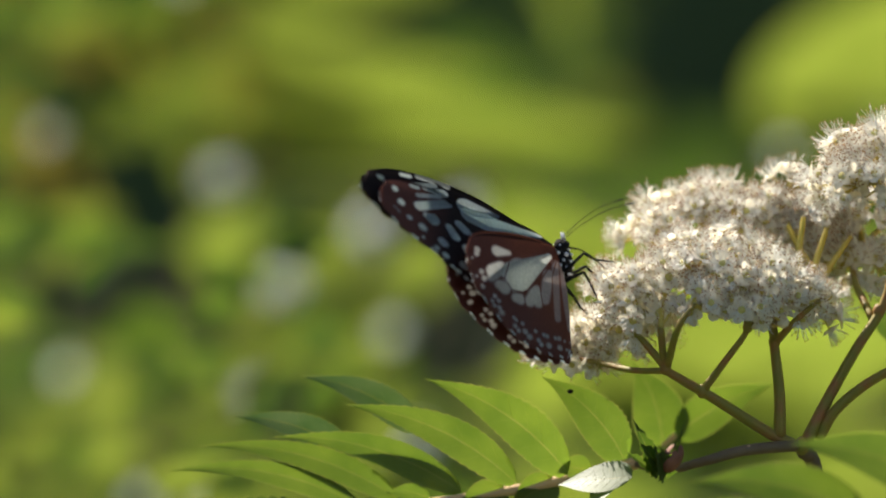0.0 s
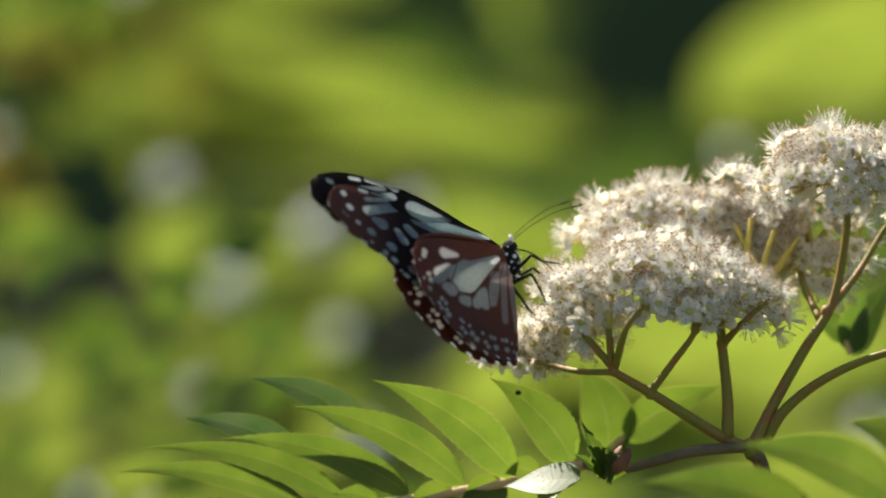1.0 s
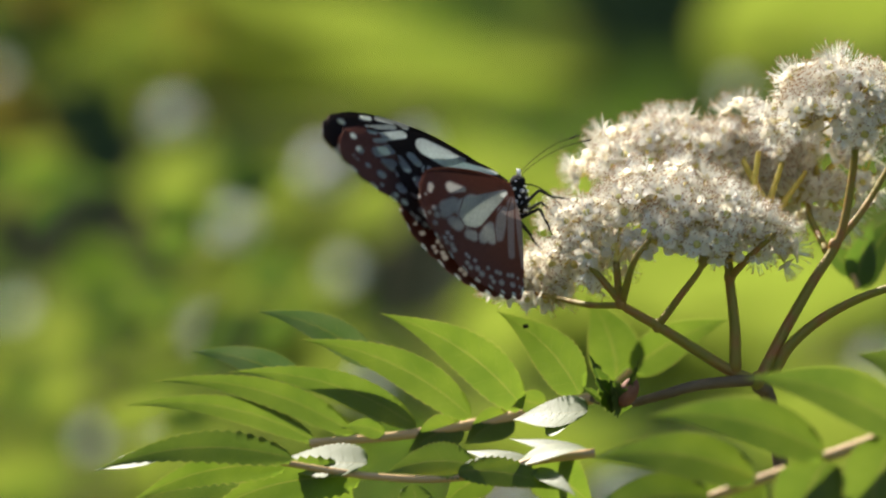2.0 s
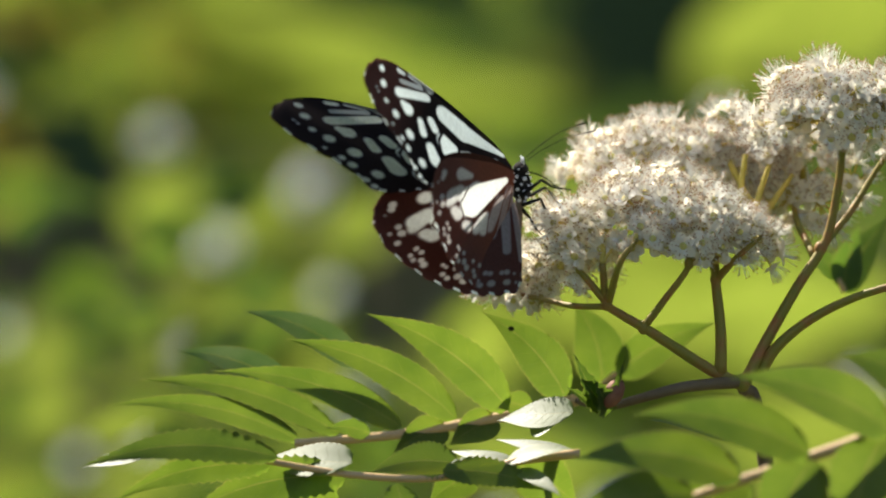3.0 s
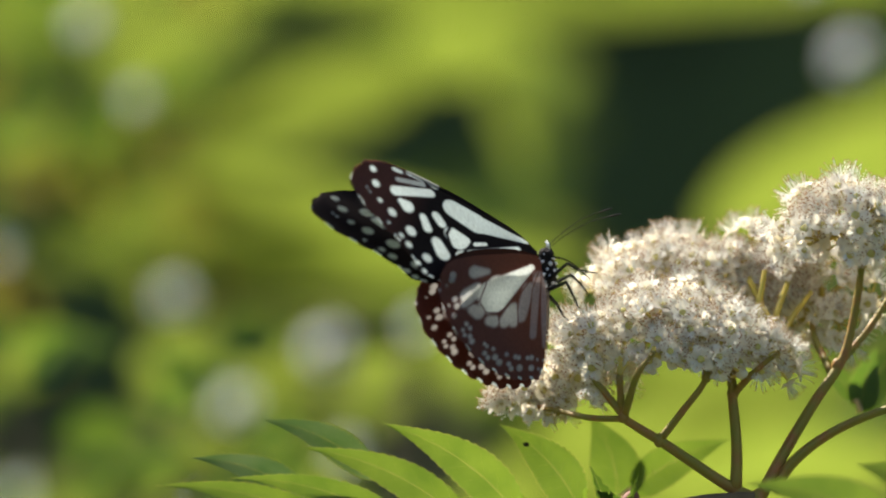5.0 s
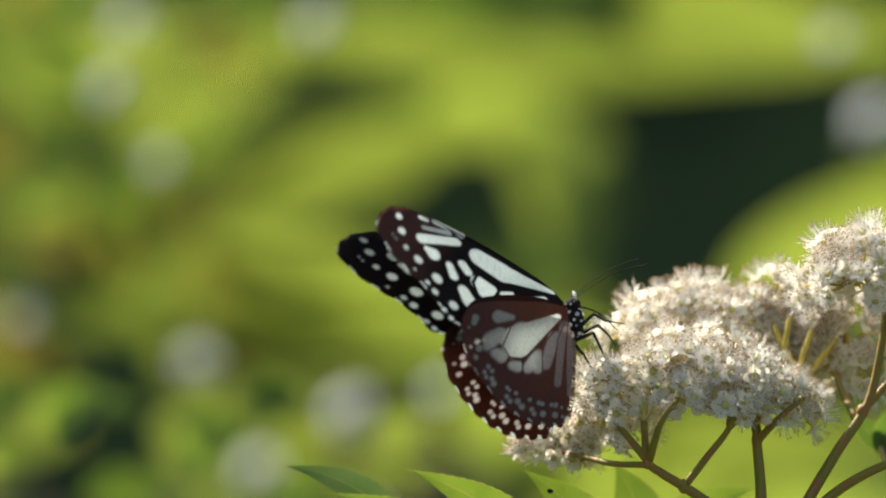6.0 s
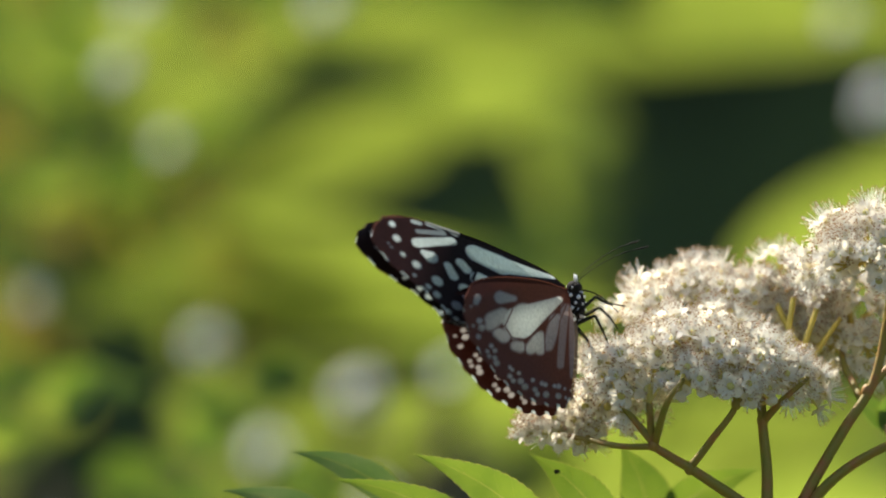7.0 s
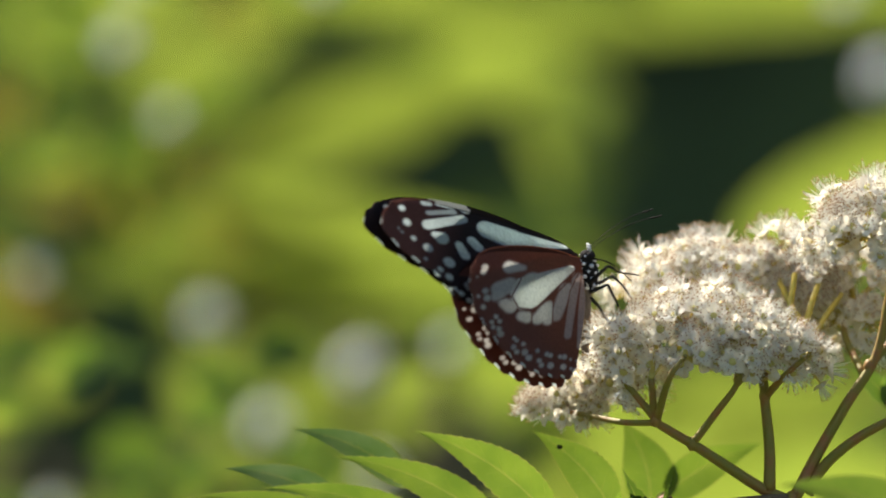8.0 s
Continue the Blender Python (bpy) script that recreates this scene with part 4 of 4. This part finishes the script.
FLIGHT = [  # seconds, place on the plan (right, down), turn of the body about x, y, z, near forewing lift, sweep, tilt, in degrees
    (0, 859.2, 301.9, -6.8, -1.6, 4.5, 89.8, -14.3, -0.3),
    (0.5, 859.2, 301.9, -6.8, -1.6, 4.5, 89.8, -14.3, -0.3),
    (2, 860.1, 304.5, -5.5, -0.9, 4.3, 90.4, -15.4, 0.4),
    (2.2, 860.1, 304.5, -5.5, -0.9, 4.3, 90.4, -15.4, 0.4),
    (3.3, 898.3, 266.9, 5.4, 2.8, -1.3, 72.1, 14.2, 15.3),
    (3.5, 887.2, 265.1, 3.8, 1.7, -2.7, 81.8, -16.6, -6.8),
    (3.6, 898, 251, 4.4, -0.8, 5.7, 87.3, 8.6, 0),
    (3.7, 900.3, 190, -2.1, 16.2, -0.5, 84, -0.4, -1.2),
    (3.8, 902.8, 255.7, 3.1, 8.5, -0.6, 56.8, 17.6, 5.1),
    (3.9, 916.2, 240.2, 1.3, 2.4, -8.9, 37.8, 16.5, -2),
    (4, 906.9, 227.9, 3.2, 0.2, -4.7, 40.1, 12.5, -0.8),
    (4.1, 908.7, 260.4, 3.4, 0.5, -4.5, 37.1, 15.3, 2.6),
    (4.3, 891.2, 238.3, 2.4, 1.4, -3.2, 67.1, 5.6, 5.6),
    (4.5, 910.4, 224, -2.2, 0.7, -0.1, 81.6, -17.1, -8.8),
    (4.7, 910.4, 224, -2.2, 0.7, -0.1, 81.6, -17.1, -8.8),
    (5.3, 910.4, 224, -2.2, 0.7, -0.1, 81.6, -17.1, -8.8),
    (5.8, 911.5, 224.6, 7.2, -1.6, -2.8, 51.9, 14, 8.7),
    (5.9, 922, 233, 1.8, -0.2, -0.2, 70.8, -0.7, 0),
    (6, 915, 231, -1.5, 0.8, -0.7, 82.4, -7.6, 0),
    (6.5, 906.6, 231.7, -1.1, -0.1, 0.7, 87.9, -8.4, 1.5),
    (7, 905.6, 235.6, -0.9, 0.1, 0.4, 88, -8.8, 1.5),
    (7.5, 920.9, 233, -2.2, 0.2, 1, 89, -12.3, 0.6),
    (8, 923.9, 223.9, -0, 0.3, -0.6, 89.4, -10.7, 1.9),
]

HIND_BEAT = [  # seconds, tilt, lift and sweep of the near hindwing, the far hindwing and the far forewing in degrees
    (0, -5.7, 77.2, -10.4, -21.2, 95.8, -27.1, -2.3, 88.6, -12),
    (0.5, -5.7, 77.2, -10.4, -21.2, 95.8, -27.1, -2.3, 88.6, -12),
    (2, -6.4, 77.2, -10.1, -15.3, 96.1, -19.2, -0.5, 89.2, -12),
    (2.2, -6.4, 77.2, -10.1, -15.3, 96.1, -19.2, -0.5, 89.2, -12),
    (3.3, 2.9, 59.5, 4.3, 29.6, 85.5, 27.8, -23.4, 71.7, -22.1),
    (3.5, -2.2, 71.2, -15.1, -6, 109.6, -19.3, -3.8, 85.6, -13),
    (3.6, -12.7, 67, -21.2, -9.1, 111.4, -16.8, 0, 93.5, 8.9),
    (3.7, -25.5, 78.3, -29.3, 10.4, 82.5, 5.1, 0, 88.1, 2.4),
    (3.8, 10.6, 54.9, 21, 0, 68.6, 4.3, 7.2, 77.8, 20.5),
    (3.9, 11.5, 51.8, 14, 14.6, 73.3, 10.4, -10.4, 48.7, -14.9),
    (4, 16.5, 54.1, 15.6, 23.2, 72.9, 17.7, -7.3, 44, -10.8),
    (4.1, 18.3, 50.2, 20.5, 24.7, 75.5, 23.5, -9.8, 46.6, -13.6),
    (4.3, 15.2, 67.5, 12.1, 24.7, 84.2, 16.6, -16.4, 62.7, -19.4),
    (4.5, -5.6, 72.8, -13.4, -18.6, 105.2, -26.2, -17.8, 78.1, -26.1),
    (4.7, -5.6, 72.8, -13.4, -18.6, 105.2, -26.2, -17.8, 78.1, -26.1),
    (5.3, -5.6, 72.8, -13.4, -18.6, 105.2, -26.2, -17.8, 78.1, -26.1),
    (5.8, 10.6, 50.4, 13.4, 31.6, 80.5, 26.9, -12.1, 56.8, -10.6),
    (5.9, -0.8, 67.8, -4.9, 17.2, 80.4, 13.7, 0, 75.3, -1),
    (6, -4.6, 73.4, -9.9, -14.9, 110.1, -21.5, -0.1, 84.9, -7.4),
    (6.5, -5.8, 74.2, -9.9, -15, 105.8, -19.1, 0, 87.5, -9.5),
    (7, -4.8, 74.5, -8.2, -15.7, 104.9, -18.7, 0, 88.5, -9.5),
    (7.5, -7.8, 73.6, -11.4, -15.7, 108.1, -22.7, 0, 87.5, -10),
    (8, -9.2, 71.9, -11.8, -16, 107.4, -19.2, 0, 87, -10.5),
]


SWAY = [(0.0, -0.4), (1.0, -0.4), (2.0, -0.4), (2.2, -0.35), (3.3, 0.0), (3.5, 0.0), (3.7, -0.6), (3.8, -1.1), (4.0, -1.73), (4.2, -0.5), (4.5, 0.88),
        (4.7, 0.95), (5.8, 1.1), (6.0, 1.08), (6.5, 0.45), (7.0, 0.46), (7.5, 0.6), (8.0, 0.2)]  # seconds, degrees about the fork of the twig


def sway_of(t):
    return float(np.interp(t, [a for a, _ in SWAY], [b for _, b in SWAY]))


def swayed(t):
    """The turn of the flowering twig about its fork at t seconds."""
    fork = plan(1300, 655)
    return Matrix.Translation(fork) @ Matrix.Rotation(radians(sway_of(t)), 4, "Y") @ Matrix.Translation(-fork)


def motions():
    body, beats = [], {w.name: [] for w, _, _ in WINGS}
    for t, u, w, ax, ay, az, near, sweep, tilt in FLIGHT:
        turn = Vector((ax, ay, az))
        spin = Matrix.Rotation(radians(turn.length), 4, turn.normalized()) if turn.length > 0.01 else Matrix.Identity(4)
        body.append((t, Matrix.Translation(plan(u, w, 0.004)) @ spin @ REST))
        for ob, side, word in WINGS:
            if word == "fore" and side > 0:
                beats[ob.name].append((t, pose(0.0005, 0, 0, tilt, 0, 0) @ pose(0, 0, 0, 0, -near, 0) @ pose(0, 0, 0, 0, 0, sweep)))
    for t, *turns in HIND_BEAT:
        for ob, side, word in WINGS:
            if word == "hind" or side < 0:
                tilt, lift, sweep = turns[:3] if side > 0 else turns[3:6] if word == "hind" else turns[6:]
                beats[ob.name].append((t, pose(0.0008 if side > 0 else -0.002 if word == "hind" else -0.001, 0, 0, tilt, 0, 0) @ pose(0, 0, 0, 0, -lift * side, 0) @ pose(0, 0, 0, 0, 0, sweep * side)))
    walk(FLY, body)
    for ob in SWAYING:
        walk(ob, [(t, swayed(t)) for t, _ in SWAY])
    for ob, side, word in WINGS:
        walk(ob, beats[ob.name])


motions()
